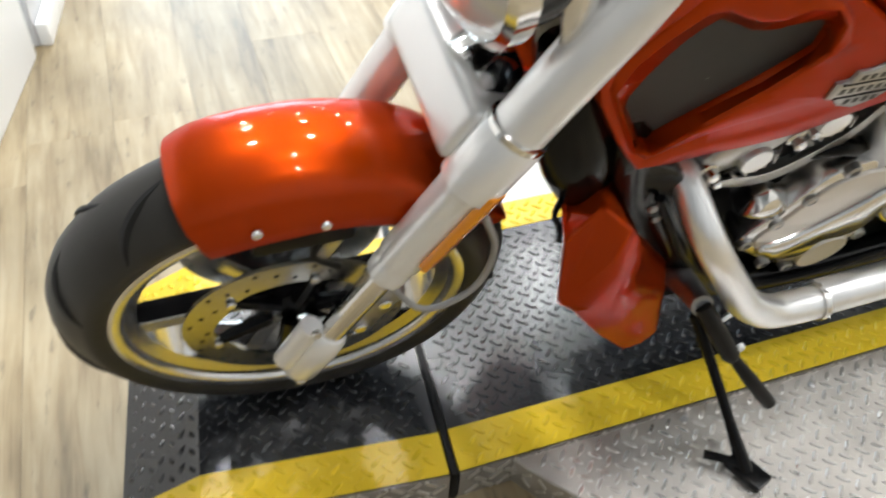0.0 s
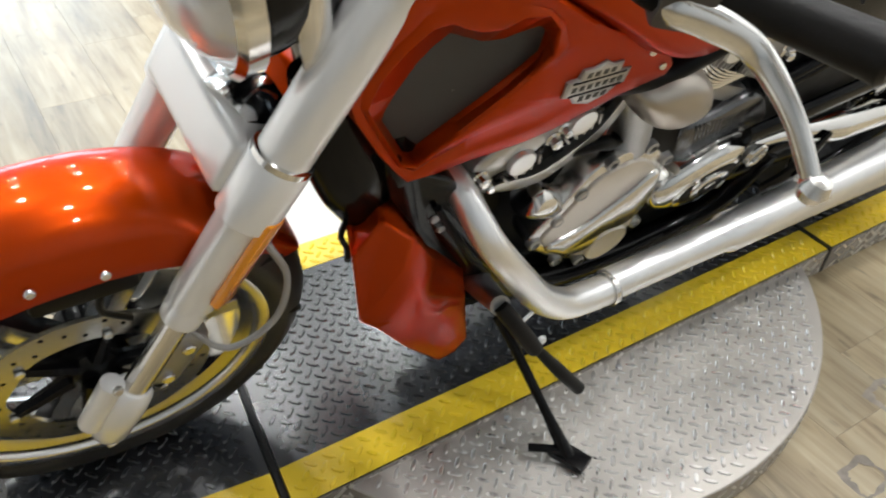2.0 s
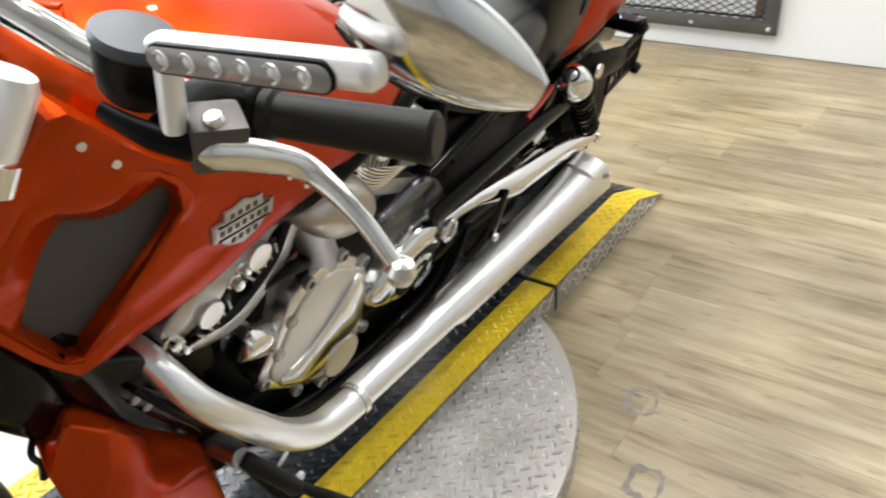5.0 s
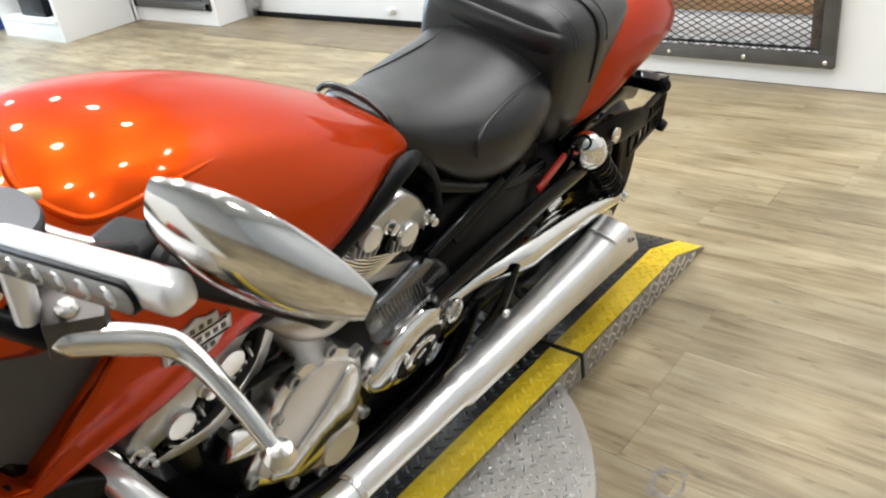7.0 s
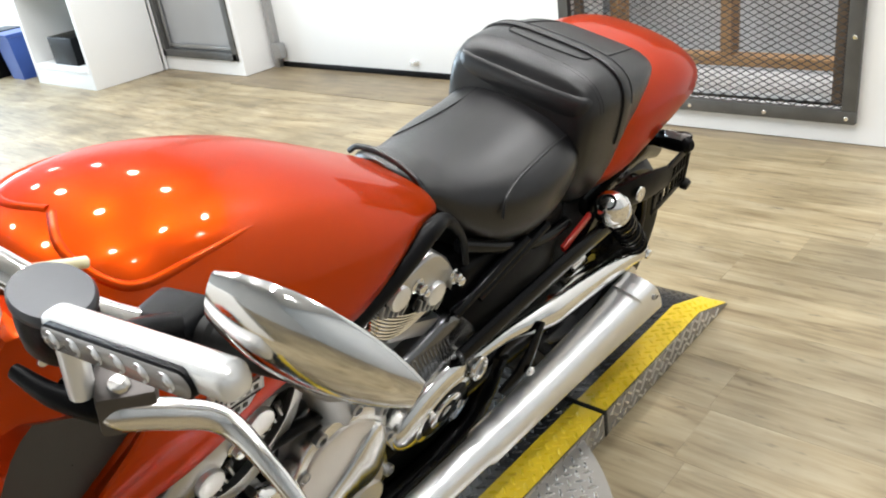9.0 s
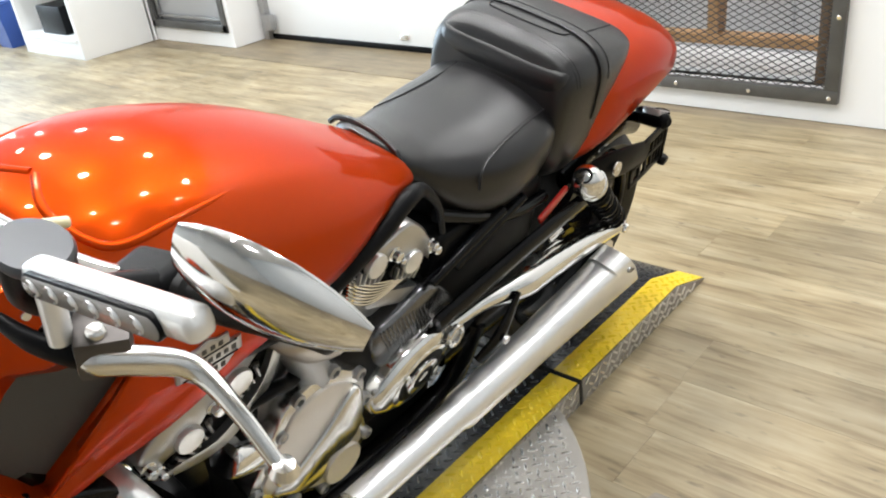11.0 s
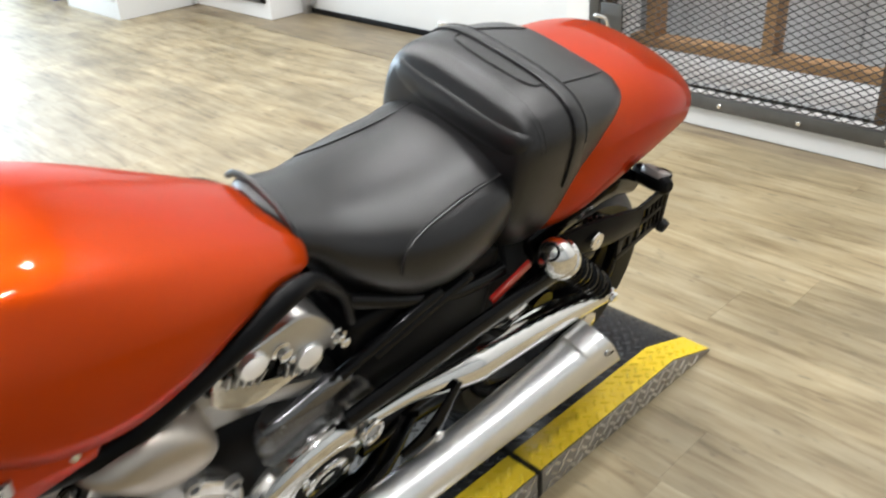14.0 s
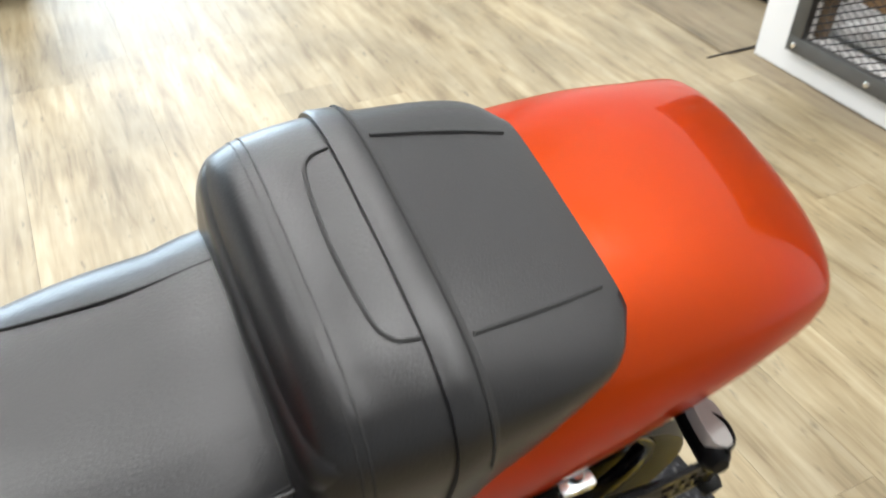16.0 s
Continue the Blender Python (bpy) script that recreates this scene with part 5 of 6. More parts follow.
def oval(cu, cw, ra, rb, tilt, n=30, a0=0.0, a1=2 * math.pi):
    return [(cu + ra * math.cos(a) * math.cos(tilt) - rb * math.sin(a) * math.sin(tilt), cw + ra * math.cos(a) * math.sin(tilt) + rb * math.sin(a) * math.cos(tilt)) for a in (a0 + (a1 - a0) * k / n for k in range(n + (a1 - a0 < 6.28)))]


for f, v, mt, lb in ((0.60, -0.1432, CHROME, "raised chrome ring"), (0.50, -0.1436, SATIN_BLACK, "black oval slot"), (0.33, -0.1490, CHROME, "chrome centre ring"), (0.22, -0.1494, SATIN_BLACK, "black centre slot"), (0.10, -0.1500, CHROME, "chrome centre bar")):
    part("cover_ring", plate(oval(0.962, 0.338, 0.118 * f, 0.070 * f, 0.36), -0.138, v, 0.0012), mt, pul, lb)
for a in (2.2, 5.3):
    p = oval(0.962, 0.338, 0.052, 0.031, 0.36, 4, a - 0.2, a + 0.2)[2]
    part("slot_bridge", boxm((p[0], -0.144, p[1]), (0.012, 0.008, 0.020), 0.003, 2), CHROME, pul)
EY = [Vector((1.040 + 0.017 * math.cos(2 * math.pi * k / 24), -0.150, 0.383 + 0.021 * math.sin(2 * math.pi * k / 24))) for k in range(25)]
part("cover_eyelet", tube(EY, 0.0045, 8, 1, False), CHROME, pul, "chrome eyelet at the end of the cover")
part("eyelet_plug", lathe([(0.013, -0.01), (0.013, 0.003), (0.009, 0.004), (0, 0.003)], axes((1.040, -0.146, 0.383), (1.040, -1, 0.383)), 20), CAST, pul)
FB = smooth_outline([(0.872, 0.455), (0.931, 0.478), (1.008, 0.494), (1.080, 0.42), (1.045, 0.36), (0.90, 0.37)], 3)
box = part("sprocket_guard", plate(FB, -0.04, -0.112, 0.012), DARK_CHROME, engine, "dark chrome ribbed sprocket guard")
for k in range(13):
    x = 0.886 + 0.0085 * k
    part("guard_rib", boxm((x + 0.012, -0.1125, 0.432), (0.003, 0.004, 0.066), 0.001, 1, Matrix.Translation((x, 0, 0.432)) @ Matrix.Rotation(radians(-24), 4, "Y") @ Matrix.Translation((-x, 0, -0.432))), DARK_CHROME, box)

# exhaust
for s in (-1, 1):
    ex = new("exhaust")
    ex.parent = bike
    ex["label"] = "satin chrome exhaust pipe and slash-cut muffler"
    part("header_pipe", tube([(0.425, s * 0.06, 0.535), (0.436, s * 0.118, 0.525), (0.458, s * 0.180, 0.480), (0.524, s * 0.202, 0.388), (0.584, s * 0.203, 0.310), (0.645, s * 0.205, 0.258), (0.70, s * 0.205, 0.243), (0.745, s * 0.205, 0.240)], [0.018, 0.019, 0.0195, 0.0215, 0.0232, 0.0250, 0.0255, 0.0255], 20, 8), SATIN, ex, "satin chrome header pipe")
    part("pipe_clamp", tube([(0.738, s * 0.205, 0.240), (0.748, s * 0.205, 0.240)], 0.029, 20, smooth=False), ALLOY, ex)
    bm = bmesh.new()
    lps = []
    for k, (u, w, ry, rz) in enumerate(((0.745, 0.242, 0.027, 0.027), (0.90, 0.244, 0.028, 0.029), (1.00, 0.246, 0.0295, 0.0305), (1.014, 0.247, 0.0350, 0.0365), (1.10, 0.251, 0.0355, 0.0385), (1.25, 0.259, 0.037, 0.043), (1.42, 0.270, 0.040, 0.052), (1.572, 0.280, 0.043, 0.061))):
        sh = 0.045 if k == 7 else 0
        pw = 1.0 if k < 4 else 1.0 - 0.11 * (k - 3)
        lps.append([Vector((u - sh * math.copysign(abs(math.sin(a)) ** pw, math.sin(a)), s * 0.201 + ry * math.copysign(abs(math.cos(a)) ** pw, math.cos(a)) * s, w + rz * math.copysign(abs(math.sin(a)) ** pw, math.sin(a)))) for a in (2 * math.pi * j / 32 for j in range(32))])
    inn = [Vector((p.x - 0.0, s * 0.201 + (p.y - s * 0.201) * 0.93, 0.280 + (p.z - 0.280) * 0.93)) for p in lps[-1]]
    deep = [Vector((p.x - 0.06, p.y, p.z)) for p in inn]
    rings(bm, lps + [inn, deep])
    muf = part("muffler", bm, SATIN, ex, "satin chrome muffler", angle=35)
    part("tip_bolt", bolt((1.525, s * 0.240, 0.312), 0.007, 0.006, (0, s, 0.3)), CAST, muf)
    part("tip_slot", boxm((1.540, s * 0.2435, 0.304), (0.014, 0.003, 0.006), 0.001), SATIN_BLACK, muf)
    part("muffler_bracket", tube([(1.10, s * 0.17, 0.29), (1.145, s * 0.178, 0.335), (1.20, s * 0.168, 0.40)], [0.016, 0.018, 0.008], 10, flat=0.5), BLACK, ex, "black mounting bracket")
    part("bracket_bolt", bolt((1.144, s * 0.190, 0.333), 0.009, 0.007, (0, s, 0)), ALLOY, ex)

# swing arm, belt guard, shocks
for s in (-1, 1):
    part("swing_arm", tube([(1.04, s * 0.132, 0.392), (1.13, s * 0.136, 0.394), (1.20, s * 0.140, 0.385), (1.26, s * 0.142, 0.378), (1.36, s * 0.142, 0.368), (1.48, s * 0.142, 0.352), (1.63, s * 0.142, 0.318)], [0.010, 0.015, 0.026, 0.034, 0.032, 0.029, 0.020], 18), CHROME, bike, "polished swing arm")
    part("axle_cap", lathe([(0.03, 0), (0.03, 0.012), (0.02, 0.018), (0, 0.018)], axes((1.572, s * 0.150, 0.286), (1.572, s, 0.286)), 24), CHROME, bike)
    part("frame_strut", tube([(1.00, s * 0.135, 0.425), (1.18, s * 0.144, 0.466), (1.34, s * 0.146, 0.486), (1.52, s * 0.144, 0.495)], [0.022, 0.022, 0.022, 0.022], 12, flat=0.5), BLACK, bike, "black subframe strut")
    for k in range(2):
        part("battery_tube", tube([(1.00 + 0.06 * k, s * 0.112, 0.505), (1.09 + 0.06 * k, s * 0.118, 0.548), (1.17 + 0.06 * k, s * 0.118, 0.575)], 0.010, 10), BLACK, bike)
    sh = new("shock_absorber")
    sh.parent = bike
    sh["label"] = "black coil-over shock absorber with a chrome cap"
    A, Bv = Vector((1.386, s * 0.159, 0.561)), Vector((1.662, s * 0.135, 0.305))
    q = axes(A, Bv)
    L = (Bv - A).length
    part("cap", lathe([(0, -0.030), (0.014, -0.028), (0.026, -0.016), (0.031, 0.0), (0.031, 0.020), (0.033, 0.022), (0.033, 0.034), (0.028, 0.036), (0, 0.036)], q, 28), CHROME, sh, "chrome cap")
    part("damper", lathe([(0, 0.03), (0.016, 0.03), (0.016, L - 0.05), (0.010, L - 0.04), (0.010, L), (0, L)], q, 16), BLACK, sh)
    part("eye", lathe([(0, -0.016), (0.016, -0.016), (0.016, 0.016), (0, 0.016)], axes(Bv + Vector((0, 0, 0)), Bv + Vector((0, 1, 0))), 16), ALLOY, sh)
    part("eye_bolt", bolt(Bv + Vector((0, s * 0.016, 0)), 0.011, 0.010, (0, s, 0)), CHROME, sh, "chrome bolt")
    turns, npt = 10, 140
    pts = [q @ Vector((0.024 * math.cos(2 * math.pi * turns * k / npt), 0.024 * math.sin(2 * math.pi * turns * k / npt), 0.036 + (L - 0.10) * k / npt)) for k in range(npt + 1)]
    part("spring", tube(pts, 0.0052, 6, 1, False), BLACK, sh, "black coil spring")
    part("cap_ring", tube([q @ Vector((0.013 * math.cos(2 * math.pi * k / 20), 0.013 * math.sin(2 * math.pi * k / 20), -0.0285)) for k in range(15)], 0.0022, 8, 1, False), SATIN_BLACK, sh, "dark curved mark on the cap")
    part("tail_reflector", boxm((0, 0, 0), (0.088, 0.008, 0.018), 0.003, 2, Matrix.Translation((1.316, s * 0.136, 0.525)) @ Matrix.Rotation(radians(-26), 4, "Y")), RED, bike, "red reflector")
part("chrome_gusset", plate([(1.335, 0.440), (1.375, 0.472), (1.384, 0.435), (1.412, 0.405), (1.362, 0.402)], -0.126, -0.133, 0.0015), CHROME, bike, "small chrome gusset plate")
part("belt_guard", tube([(1.05, -0.118, 0.30), (1.22, -0.12, 0.315), (1.36, -0.12, 0.315), (1.52, -0.12, 0.29)], [0.03, 0.045, 0.045, 0.03], 12, flat=0.4), BLACK, bike)
part("battery_tray", boxm((1.17, 0, 0.47), (0.30, 0.21, 0.22), 0.02, 3), SATIN_BLACK, bike)

# seat
CV = 0.025
RS = [(0.952, 0.045, 0.744, 0.69, 0.4), (0.968, 0.078, 0.746, 0.68, 0.4), (1.00, 0.092, 0.736, 0.655, 0.45), (1.05, 0.118, 0.724, 0.572, 0.58), (1.12, 0.148, 0.720, 0.530, 0.64), (1.19, 0.160, 0.725, 0.516, 0.67),
      (1.26, 0.154, 0.735, 0.526, 0.67), (1.32, 0.136, 0.738, 0.560, 0.64)]
bm = body(RS, 36, 2.3, cv=CV)


def lean_in(u):
    """The seat is cut narrower on its right side."""
    return 0.84 + 0.16 * min(1, max(0, (u - 1.24) / 0.07))


for vt in bm.verts:
    if vt.co.y > CV:
        vt.co.y = CV + (vt.co.y - CV) * lean_in(vt.co.x)
seat = part("rider_seat", bm, LEATHER, bike, "black vinyl rider seat", angle=70)
for s, dx in ((-1, 0.020), (1, -0.012)):
    seam = []
    for u, x in ((1.30, 0.092), (1.22, 0.097), (1.14, 0.104), (1.10, 0.112), (1.085, 0.122)):
        q = on_body(RS, 2.3, CV, u, s * (x + dx), 0.0006)
        seam.append((u, CV + (q.y - CV) * (lean_in(u) if s > 0 else 1), q.z))
    part("seat_seam", tube(seam, 0.0012, 6), STITCH, seat, "stitched seam")
    if s < 0:
        part("seam_welt", tube([(u, y - 0.004, z - 0.001) for u, y, z in seam], 0.0022, 6), LEATHER, seat, "raised welt beside the seam")
part("seat_piping", tube([on_body(RS, 2.3, CV, 0.968, x, 0.002) for x in (-0.074, -0.06, -0.03, 0, 0.03, 0.06, 0.074)], 0.005, 8), LEATHER, seat, "rolled front edge")
PS = [(1.286, 0.120, 0.715, 0.65, 0.5), (1.290, 0.138, 0.768, 0.62, 0.5), (1.297, 0.147, 0.794, 0.60, 0.55), (1.310, 0.153, 0.809, 0.57, 0.60), (1.34, 0.158, 0.818, 0.535, 0.64), (1.39, 0.160, 0.820, 0.535, 0.65), (1.43, 0.156, 0.814, 0.61, 0.60), (1.48, 0.149, 0.804, 0.70, 0.5), (1.525, 0.134, 0.794, 0.74, 0.5), (1.55, 0.100, 0.788, 0.765, 0.5)]
pill = part("passenger_seat", body(PS, 40, 3.4, cv=CV), LEATHER, bike, "black vinyl passenger seat with bolster", angle=70)


def pad_ring(v, f):
    """Section of the lower-back pad at v, shrunk by f towards its ends."""
    out = []
    for a in (2 * math.pi * i / 24 for i in range(24)):
        c, s = math.cos(a), math.sin(a)
        out.append((1.319 + 0.25 * (v - 0.02) ** 2 + 0.034 * f * math.copysign(abs(c) ** 0.7, c), v, 0.759 + 0.030 * f * math.copysign(abs(s) ** 0.7, s)))
    return out


part("bolster_pad", rings(bmesh.new(), [pad_ring(v, f) for v, f in ((-0.116, 0.50), (-0.114, 0.72), (-0.108, 0.88), (-0.095, 0.97), (-0.07, 1.0), (-0.03, 1.0), (0.012, 1.0), (0.06, 1.0), (0.105, 1.0), (0.138, 0.97), (0.152, 0.88), (0.158, 0.72), (0.160, 0.50))]), LEATHER, pill, "padded lower-back roll", angle=70)


def over(u, lift=0.0, a0=-0.02, a1=1.02, n=15):
    """A line across the passenger seat at u."""
    k = max(i for i in range(len(PS) - 1) if PS[i][0] <= u)
    f = (u - PS[k][0]) / (PS[k + 1][0] - PS[k][0])
    hw, top, bot, mid = [PS[k][i] + (PS[k + 1][i] - PS[k][i]) * f for i in (1, 2, 3, 4)]
    zc = bot + (top - bot) * mid
    out = []
    for j in range(n):
        th = math.pi * (a0 + (a1 - a0) * j / (n - 1))
        c, s = math.cos(th), math.sin(th)
        out.append(Vector((u, CV + (hw + lift) * math.copysign(abs(c) ** (2 / 3.4), c), zc + (top - zc + lift) * math.copysign(abs(s) ** (2 / 3.4), s))))
    return out


for u in (1.322, 1.329):
    part("stitch_line", tube(over(u, 0.0004, 0.08, 0.92), 0.0011, 5, 2), STITCH, pill)
bm = bmesh.new()
lps = []
for u, lf in ((1.384, 0.0), (1.3845, 0.0035), (1.389, 0.0045), (1.411, 0.0045), (1.4155, 0.0035), (1.416, 0.0)):
    lps.append(over(u, lf, -0.06, 1.06, 25))
rings(bm, lps, caps=False, closed=False)
strap = part("seat_strap", bm, LEATHER, pill, "black passenger strap", angle=60)
part("stitch_line", tube(over(1.410, 0.0045, 0.04, 0.96), 0.0014, 5, 2), STITCH, strap)
for s in (-1, 1):
    part("stitch_line", tube([on_body(PS, 3.4, CV, u, s * x, 0.0006) for u, x in ((1.419, 0.092), (1.46, 0.089), (1.50, 0.085), (1.535, 0.080))], 0.0016, 5), STITCH, pill)
ov = [(1.383, -0.085), (1.366, -0.080), (1.357, -0.06), (1.353, 0), (1.357, 0.06), (1.366, 0.080), (1.383, 0.085)]
part("stitch_line", tube([on_body(PS, 3.4, CV, u, v, 0.0006) for u, v in ov], 0.0016, 5), STITCH, pill)

# tail
TS = [(1.335, 0.118, 0.760, 0.530, 0.42), (1.38, 0.150, 0.780, 0.535, 0.38), (1.45, 0.167, 0.790, 0.548, 0.36), (1.55, 0.168, 0.788, 0.566, 0.40), (1.65, 0.164, 0.779, 0.580, 0.45), (1.73, 0.158, 0.760, 0.588, 0.47),
      (1.80, 0.156, 0.730, 0.585, 0.48), (1.832, 0.153, 0.708, 0.575, 0.46), (1.852, 0.149, 0.690, 0.568, 0.43), (1.864, 0.144, 0.674, 0.565, 0.42), (1.871, 0.134, 0.656, 0.566, 0.4), (1.875, 0.108, 0.634, 0.574, 0.4)]
bm = body(TS, 40, 2.6, cv=CV + 0.012)
for vt in bm.verts:
    vt.co.y += 1.0 * max(0, vt.co.x - 1.66) ** 2 - 0.009 * min(1, max(0, (1.68 - vt.co.x) / 0.2))
part("rear_fender", bm, ORANGE, bike, "glossy orange rear fender", angle=70)
part("fender_liner", body([(1.40, 0.10, 0.66, 0.55, 0.5), (1.55, 0.11, 0.66, 0.56, 0.5), (1.70, 0.105, 0.66, 0.60, 0.5), (1.80, 0.09, 0.66, 0.63, 0.5)], 16, 3.0, cv=CV), SATIN_BLACK, bike)

# side plate bracket
br = new("plate_bracket")
br.parent = bike
br["label"] = "black side-mounted plate bracket with slots"
part("bracket_arm", tube([(1.40, -0.13, 0.535), (1.48, -0.150, 0.545), (1.55, -0.160, 0.54), (1.62, -0.162, 0.53)], [0.030, 0.034, 0.034, 0.028], 10, flat=0.3), SATIN_BLACK, br)
# no washer: bright metal stands in for light showing through the hole
part("arm_hole", lathe([(0.003, 0.0), (0.004, 0.003), (0.015, 0.003), (0.016, 0.0)], axes((1.490, -0.166, 0.545), (1.490, -0.2, 0.55)), 18), ALLOY, br, "bright ring for the light seen through the arm hole")
SLANT = Matrix.Translation((1.590, -0.163, 0.448)) @ Matrix(((0.76, 0, -0.42, 0), (0, 1, 0, 0), (0.19, 0, 1.42, 0), (0, 0, 0, 1)))
for z, hgt in ((0.005, 0.012), (0.036, 0.008), (0.066, 0.014)):
    part("bracket_bar", boxm((0.080, 0, z), (0.160, 0.006, hgt), 0.002, 2, SLANT), SATIN_BLACK, br)
for k, (x, wd) in enumerate(((0.008, 0.018), (0.046, 0.012), (0.076, 0.012), (0.104, 0.009), (0.120, 0.007), (0.136, 0.007), (0.154, 0.012))):
    part("bracket_bar", boxm((x, 0.001, 0.036), (wd, 0.006, 0.072), 0.002, 2, SLANT), SATIN_BLACK, br)
lb, lt = Vector((1.688, -0.098, 0.566)), Vector((1.668, -0.172, 0.588))
lamp = part("side_lamp", tube([lb.lerp(lt, k) for k in (-0.05, 0.05, 0.5, 0.9, 1.05)], [0.012, 0.019, 0.020, 0.019, 0.010], 14, flat=0.8), SATIN_BLACK, br, "black rounded lamp housing")
ax = (lt - lb).normalized()
up = (Vector((0.25, 0, 1)) - ax * ax.dot(Vector((0.25, 0, 1)))).normalized()
sd = ax.cross(up)
bm = bmesh.new()
oval_at = lambda k, h: [lb.lerp(lt, 0.56) + ax * (k * (0.030 * math.copysign(abs(math.cos(a)) ** 0.6, math.cos(a)))) + sd * (k * 0.0165 * math.copysign(abs(math.sin(a)) ** 0.6, math.sin(a))) + up * h for a in (2 * math.pi * i / 28 for i in range(28))]
rings(bm, [oval_at(1.0, 0.008), oval_at(1.0, 0.019), oval_at(0.94, 0.0205)])
part("lamp_lens", bm, SMOKED, lamp, "smoked flat lens")
part("wire_loop", tube([lt + Vector((0.004, 0.004, 0.016)), lt + Vector((0.020, 0.012, 0.012)), lt + Vector((0.026, 0.030, 0.008)), lt + Vector((0.020, 0.044, 0.004)), lt + Vector((0.010, 0.050, 0.002))], 0.0022, 6), SATIN_BLACK, lamp, "black wire clip")
tape = part("yellow_tape", plate([(1.606, 0.510), (1.677, 0.545), (1.700, 0.492), (1.672, 0.470)], -0.156, -0.158, 0.0005), YELLOW, br, "yellow tape strip with dark marks")
for k in range(4):
    c = Vector((1.628 + 0.016 * k, -0.1552, 0.508 + 0.006 * k))
    part("tape_mark", boxm((0, 0, 0), (0.006, 0.0010, 0.012), 0, 1, Matrix.Translation(c)), GROOVE, tape)
part("wire_clamp", boxm((1.560, -0.118, 0.520), (0.040, 0.030, 0.016), 0.004, 2), ALLOY, br, "bright wire clamp")
part("clamp_screw", bolt((1.560, -0.118, 0.528), 0.009, 0.010, (0, 0, 1)), ALLOY, br, "bright clamp screw")
part("lamp_stay", tube([(1.664, -0.165, 0.585), (1.690, -0.164, 0.560), (1.712, -0.163, 0.480)], 0.006, 8, smooth=False), SATIN_BLACK, br)
part("knob", lathe([(0, 0), (0.012, 0.002), (0.014, 0.010), (0.011, 0.020), (0, 0.022)], axes((1.716, -0.158, 0.476), (1.719, -0.2, 0.47)), 18), RUBBER, br)
part("cream_sleeve", tube([(0.395, -0.12, 0.932), (0.418, -0.12, 0.924), (0.438, -0.12, 0.917)], 0.0055, 10), mat("cream_plastic", (0.72, 0.66, 0.42), 0.4), bike, "cream plastic cable sleeve")
part("wheel_hugger", tube([(1.40, -0.10, 0.52), (1.50, -0.10, 0.56), (1.60, -0.10, 0.575), (1.69, -0.10, 0.54)], [0.03, 0.035, 0.035, 0.02], 12, flat=0.4), BLACK, bike)

# controls and stand
part("peg_mount", tube([(0.52, -0.12, 0.29), (0.51, -0.17, 0.32), (0.500, -0.205, 0.345)], [0.022, 0.018, 0.015], 12), CAST, bike, "cast foot control mount")
peg = new("foot_peg")
peg.parent = bike
peg["label"] = "black rubber foot peg"
a, b = Vector((0.500, -0.205, 0.345)), Vector((0.548, -0.262, 0.278))
part("peg_rubber", lathe([(0, 0), (0.011, 0), (0.0125, 0.01), (0.0125, 0.094), (0.010, 0.10), (0, 0.10)], axes(a, b), 16), RUBBER, peg)
part("peg_end", bolt((0.558, -0.252, 0.288), 0.0075, 0.006, (0, -1, 0.2)), WHITE_GLOSS, peg)
part("shift_lever", tube([(0.53, -0.215, 0.30), (0.565, -0.255, 0.255), (0.595, -0.285, 0.222), (0.632, -0.312, 0.180)], [0.007, 0.008, 0.0105, 0.0105], 12), RUBBER, bike, "black shift lever with rubber toe piece")
part("link_rod", tube([(0.56, -0.20, 0.22), (0.61, -0.19, 0.25)], 0.005, 8, smooth=False), CHROME, bike)
st = new("side_stand")
st.parent = bike
st["label"] = "black side stand, folded out"
foot = BIKE.inverted() @ Vector((0.692, -0.422, 0.068))
part("stand_leg", tube([(0.53, -0.19, 0.275), (0.548, -0.25, 0.226), Vector((0.548, -0.25, 0.226)).lerp(foot, 0.5), Vector((0.548, -0.25, 0.226)).lerp(foot, 0.78), foot], [0.009, 0.0075, 0.0075, 0.010, 0.012], 12), BLACK, st)
w0 = BIKE.inverted()
part("stand_foot", boxm((0, 0, 0), (0.034, 0.06, 0.013), 0.004, 2, w0 @ Matrix.Translation((0.695, -0.424, 0.0665)) @ Matrix.Rotation(radians(20), 4, "Z")), BLACK, st)
part("stand_tang", tube([w0 @ Vector((0.69, -0.42, 0.075)), w0 @ Vector((0.668, -0.402, 0.078)), w0 @ Vector((0.645, -0.384, 0.076))], 0.007, 8), BLACK, st)

# ---- other things in the room ----
rng0 = random.Random(7)
LA = Matrix.Translation((-0.27, 1.17, 0)) @ Matrix.Rotation(radians(-11.3), 4, "Z")
cab = thing("display_cabinet", "white painted display cabinet on the floor", "cabinet", LA)
part("body", boxm((-0.31, -0.75, 0.46), (0.62, 1.5, 0.92), 0.006), WHITE_GLOSS, cab)
part("plinth", boxm((-0.315, -0.75, 0.02), (0.60, 1.48, 0.04), 0.003), GREY, cab)
GP = Matrix.Translation((-0.262, 1.20, 0)) @ Matrix.Rotation(radians(-7.6), 4, "Z")
gp = thing("grey_partition", "grey partition with a white foot strip on the floor", "partition", GP)
part("board", boxm((-0.02, 0.62, 0.60), (0.03, 1.2, 1.2), 0.003), GREY, gp)
part("foot_strip", boxm((0.012, 0.62, 0.03), (0.03, 1.2, 0.06), 0.004), WHITE_GLOSS, gp, "white foot strip")
wc = thing("white_shelf_unit", "white painted low shelf unit with a dark niche", "shelf unit")
part("back", boxm((3.44, 5.0, 0.5), (0.04, 0.90, 1.0), 0.004), WHITE_GLOSS, wc)
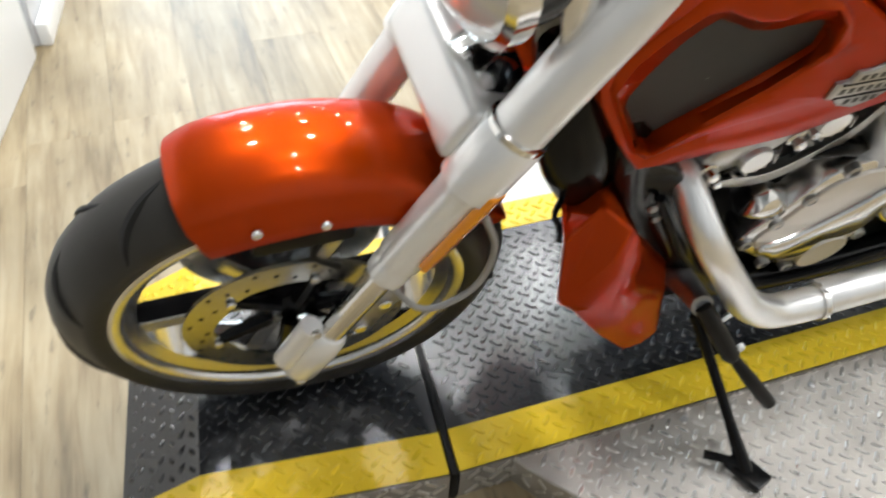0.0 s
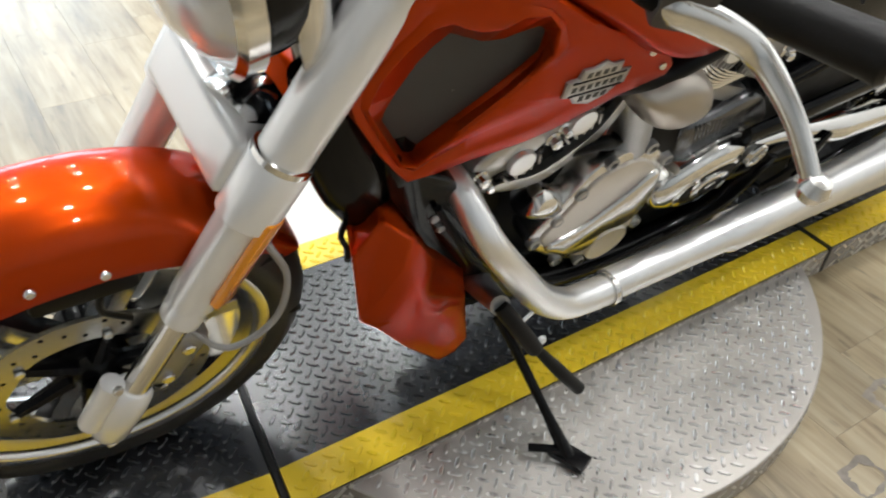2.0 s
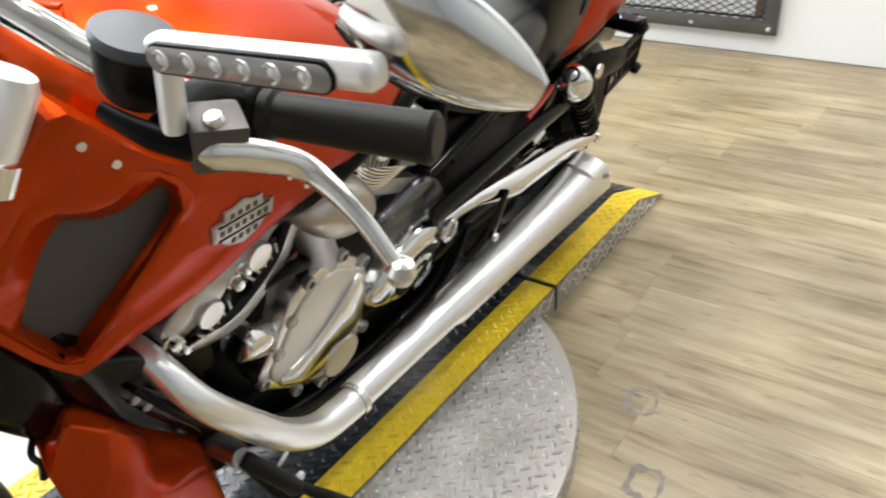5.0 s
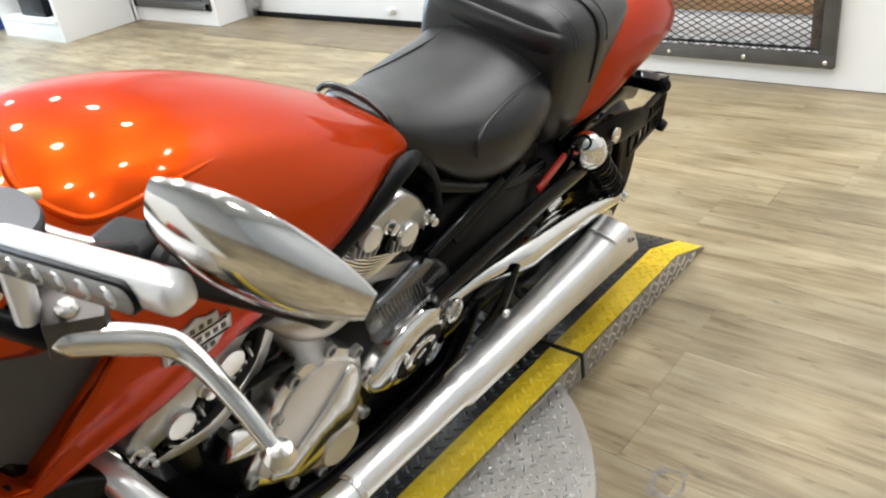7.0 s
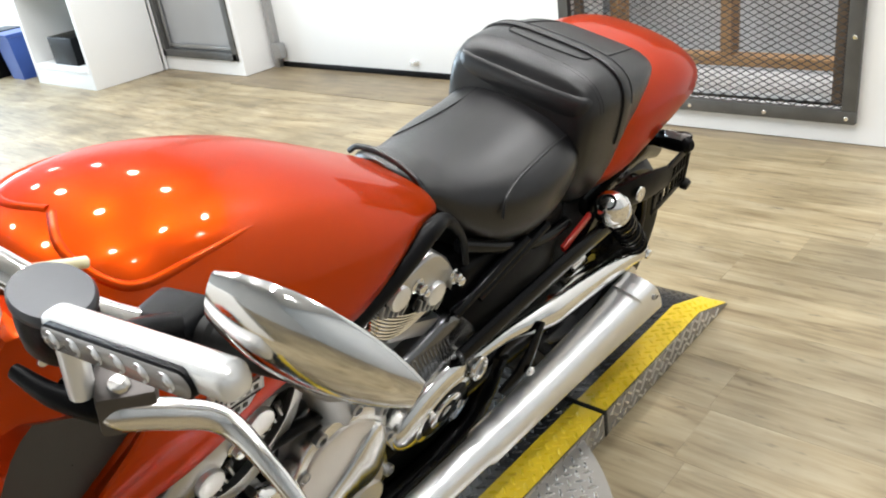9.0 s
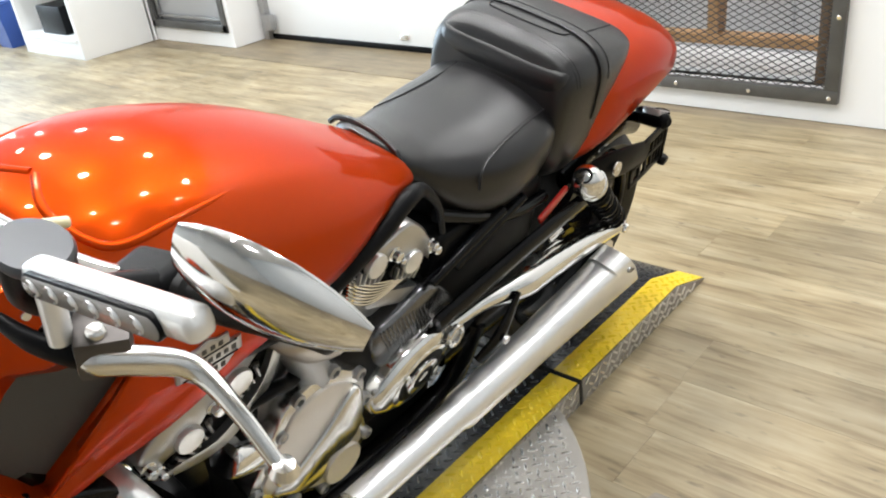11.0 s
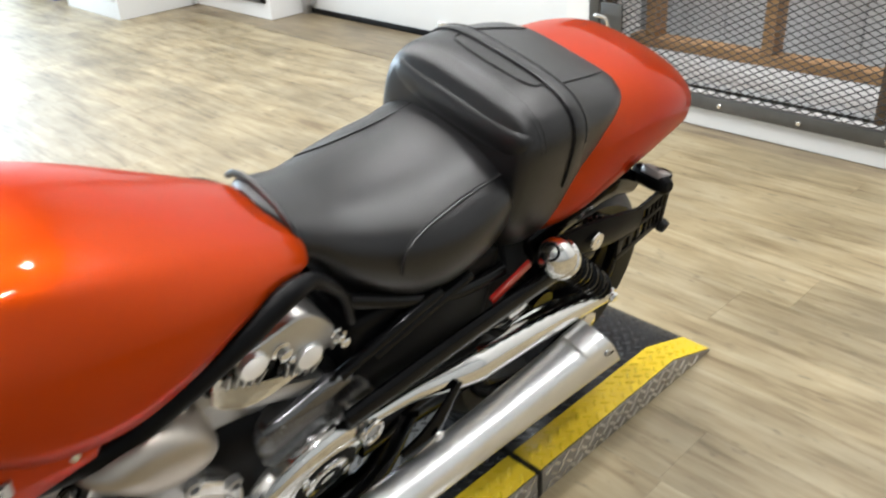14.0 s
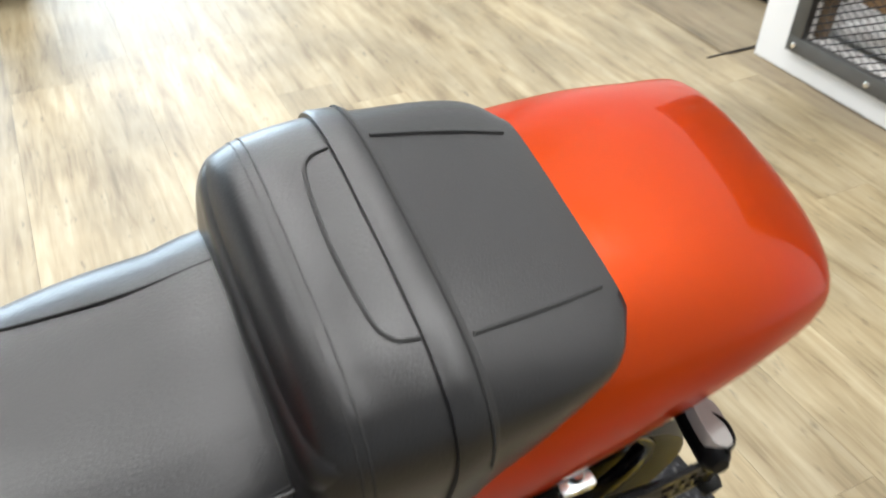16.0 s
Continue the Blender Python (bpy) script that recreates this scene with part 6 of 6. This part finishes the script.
part("side", boxm((3.16, 4.57, 0.5), (0.56, 0.04, 1.0), 0.004), WHITE_GLOSS, wc)
part("side", boxm((3.16, 5.43, 0.5), (0.56, 0.04, 1.0), 0.004), WHITE_GLOSS, wc)
part("plinth", boxm((3.15, 5.0, 0.06), (0.54, 0.82, 0.12), 0.004), WHITE_GLOSS, wc)
part("shelf", boxm((3.15, 5.0, 0.135), (0.56, 0.82, 0.03), 0.004), WHITE_GLOSS, wc)
part("shelf", boxm((3.15, 5.0, 0.70), (0.56, 0.82, 0.03), 0.004), WHITE_GLOSS, wc)
part("top", boxm((3.15, 5.0, 1.01), (0.58, 0.90, 0.03), 0.004), WHITE_GLOSS, wc)
part("front_panel", boxm((2.885, 5.0, 0.86), (0.02, 0.82, 0.28), 0.004), WHITE_GLOSS, wc)
tagged(part("black_box", boxm((3.05, 4.98, 0.25), (0.26, 0.36, 0.20), 0.01), SATIN_BLACK), "black plastic box on the shelf", "box")
for k, (x, y, mt, c) in enumerate(((3.02, 5.85, BLUE, "blue"), (2.96, 6.2, SATIN_BLACK, "black"))):
    bm = bmesh.new()
    rings(bm, [[(x + a * s1, y + b * s1, z) for a, b in ((-0.16, -0.13), (0.16, -0.13), (0.16, 0.13), (-0.16, 0.13))] for z, s1 in ((0.0, 0.8), (0.33, 1.0), (0.335, 1.06), (0.36, 1.06))])
    tagged(part("storage_bin", bm, mt), c + " plastic bin standing on the floor", "bin")


park = thing("parked_motorcycle", "black motorcycle parked on the plank floor", "motorcycle", pose(1.185, 2.78, 0, 0, 0, 90))


def plain_wheel(name, x, R, half):
    root = new(name)
    root.parent = park
    m = Matrix.Translation((x, 0, R)) @ Matrix.Rotation(radians(90), 4, "X")
    prof = [(R - 0.09, -half * 0.7), (R - 0.07, -half * 0.95), (R - 0.03, -half), (R - 0.012, -half * 0.7), (R, 0), (R - 0.012, half * 0.7), (R - 0.03, half), (R - 0.07, half * 0.95), (R - 0.09, half * 0.7)]
    lps = [[m @ Vector((r * math.cos(2 * math.pi * j / 48), r * math.sin(2 * math.pi * j / 48), h)) for j in range(48)] for r, h in prof]
    part("tyre", rings(bmesh.new(), lps + [lps[0]], caps=False), RUBBER, root, "black road tyre")
    part("rim", lathe([(0.03, -0.02), (R - 0.10, -half * 0.5), (R - 0.088, -half * 0.68), (R - 0.088, half * 0.68), (R - 0.10, half * 0.5), (0.03, 0.02)], m, 40), BLACK, root, "black disc rim")


plain_wheel("rear_wheel", 0.0, 0.31, 0.10)
plain_wheel("front_wheel", 1.55, 0.31, 0.06)
part("frame", tube([(0.0, 0, 0.31), (0.4, 0, 0.35), (0.9, 0, 0.30), (1.2, 0, 0.60), (1.3, 0, 0.85)], 0.035, 12), BLACK, park)
part("fork", tube([(1.55, 0, 0.31), (1.30, 0, 0.92)], 0.05, 14, smooth=False), CHROME, park)
part("engine", boxm((0.72, 0, 0.42), (0.42, 0.30, 0.36), 0.05, 3), CAST, park)
part("tank", body([(0.75, 0.08, 0.84, 0.70, 0.4), (0.9, 0.14, 0.88, 0.68, 0.4), (1.15, 0.14, 0.90, 0.72, 0.4), (1.25, 0.06, 0.86, 0.78, 0.4)], 24, 2.4), BLACK, park)
part("seat", body([(0.2, 0.08, 0.74, 0.68, 0.4), (0.35, 0.14, 0.73, 0.64, 0.4), (0.7, 0.12, 0.74, 0.66, 0.4), (0.8, 0.06, 0.76, 0.70, 0.4)], 24, 2.6), LEATHER, park)
part("rear_fender", body([(-0.12, 0.06, 0.70, 0.62, 0.4), (0.0, 0.11, 0.74, 0.64, 0.4), (0.25, 0.12, 0.72, 0.62, 0.4)], 24, 2.6), BLACK, park)
part("handlebar", tube([(1.1, -0.38, 1.02), (1.22, -0.2, 1.02), (1.26, 0, 0.98), (1.22, 0.2, 1.02), (1.1, 0.38, 1.02)], 0.014, 10), CHROME, park)

SCUFF = mat("old_adhesive", (0.20, 0.175, 0.145), 0.6, var=0.5, scale=50)
for x, y, a in ((1.314, -0.579, 12), (1.124, -0.666, 5), (0.93, -0.735, -4)):
    bm = bmesh.new()
    q = Matrix.Translation((x, y, 0)) @ Matrix.Rotation(radians(a), 4, "Z")
    lo, hi = [], []
    for k in range(28):
        t = 2 * math.pi * k / 28
        px, py = math.copysign(abs(math.cos(t)) ** 0.45, math.cos(t)), math.copysign(abs(math.sin(t)) ** 0.45, math.sin(t))
        j1, j2 = 1.05 + 0.10 * rng0.uniform(-1, 1), (0.62 if math.sin(t) > 0 else 0.84) + 0.10 * rng0.uniform(-1, 1)
        lo.append(q @ Vector((0.038 * px * j1, 0.030 * py * j1, 0.0006)))
        hi.append(q @ Vector((0.038 * px * j2, 0.030 * py * j2, 0.0009)))
    rings(bm, [lo, hi], caps=False)
    tagged(part("floor_scuff", bm, SCUFF), "worn adhesive outline marking the floor planks", "mark", group="floor scuffs")

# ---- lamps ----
# the four fill lamps get the same housing as the others
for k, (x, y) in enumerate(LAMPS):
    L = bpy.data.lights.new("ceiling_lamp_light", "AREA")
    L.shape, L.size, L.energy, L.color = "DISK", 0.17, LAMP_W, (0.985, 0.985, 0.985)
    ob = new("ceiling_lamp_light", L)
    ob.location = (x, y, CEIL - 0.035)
    fit_ob = thing("ceiling_lamp", "round white ceiling downlight, lit, four of them added for fill", "lamp", Matrix.Translation((x, y, CEIL)), group="ceiling lamps")
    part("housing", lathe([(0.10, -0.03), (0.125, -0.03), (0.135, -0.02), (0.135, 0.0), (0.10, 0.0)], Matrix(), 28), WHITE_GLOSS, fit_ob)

# ---- floor planks ----
rng = random.Random(4)
PW, PL = 0.18, 1.22
count = 0
for i in range(-6, 24):
    y = -1.9 - rng.random() * PL
    x = -0.02 + (i - 2) * PW
    if x + PW / 2 > 3.46:
        break
    while y < 6.4:
        if count < 299 and y + PL > -1.7:
            ob = new("plank", pl)
            ob.location = (x, y + PL / 2, 0)
            ob.parent = floor_ob
            count += 1
        y += PL
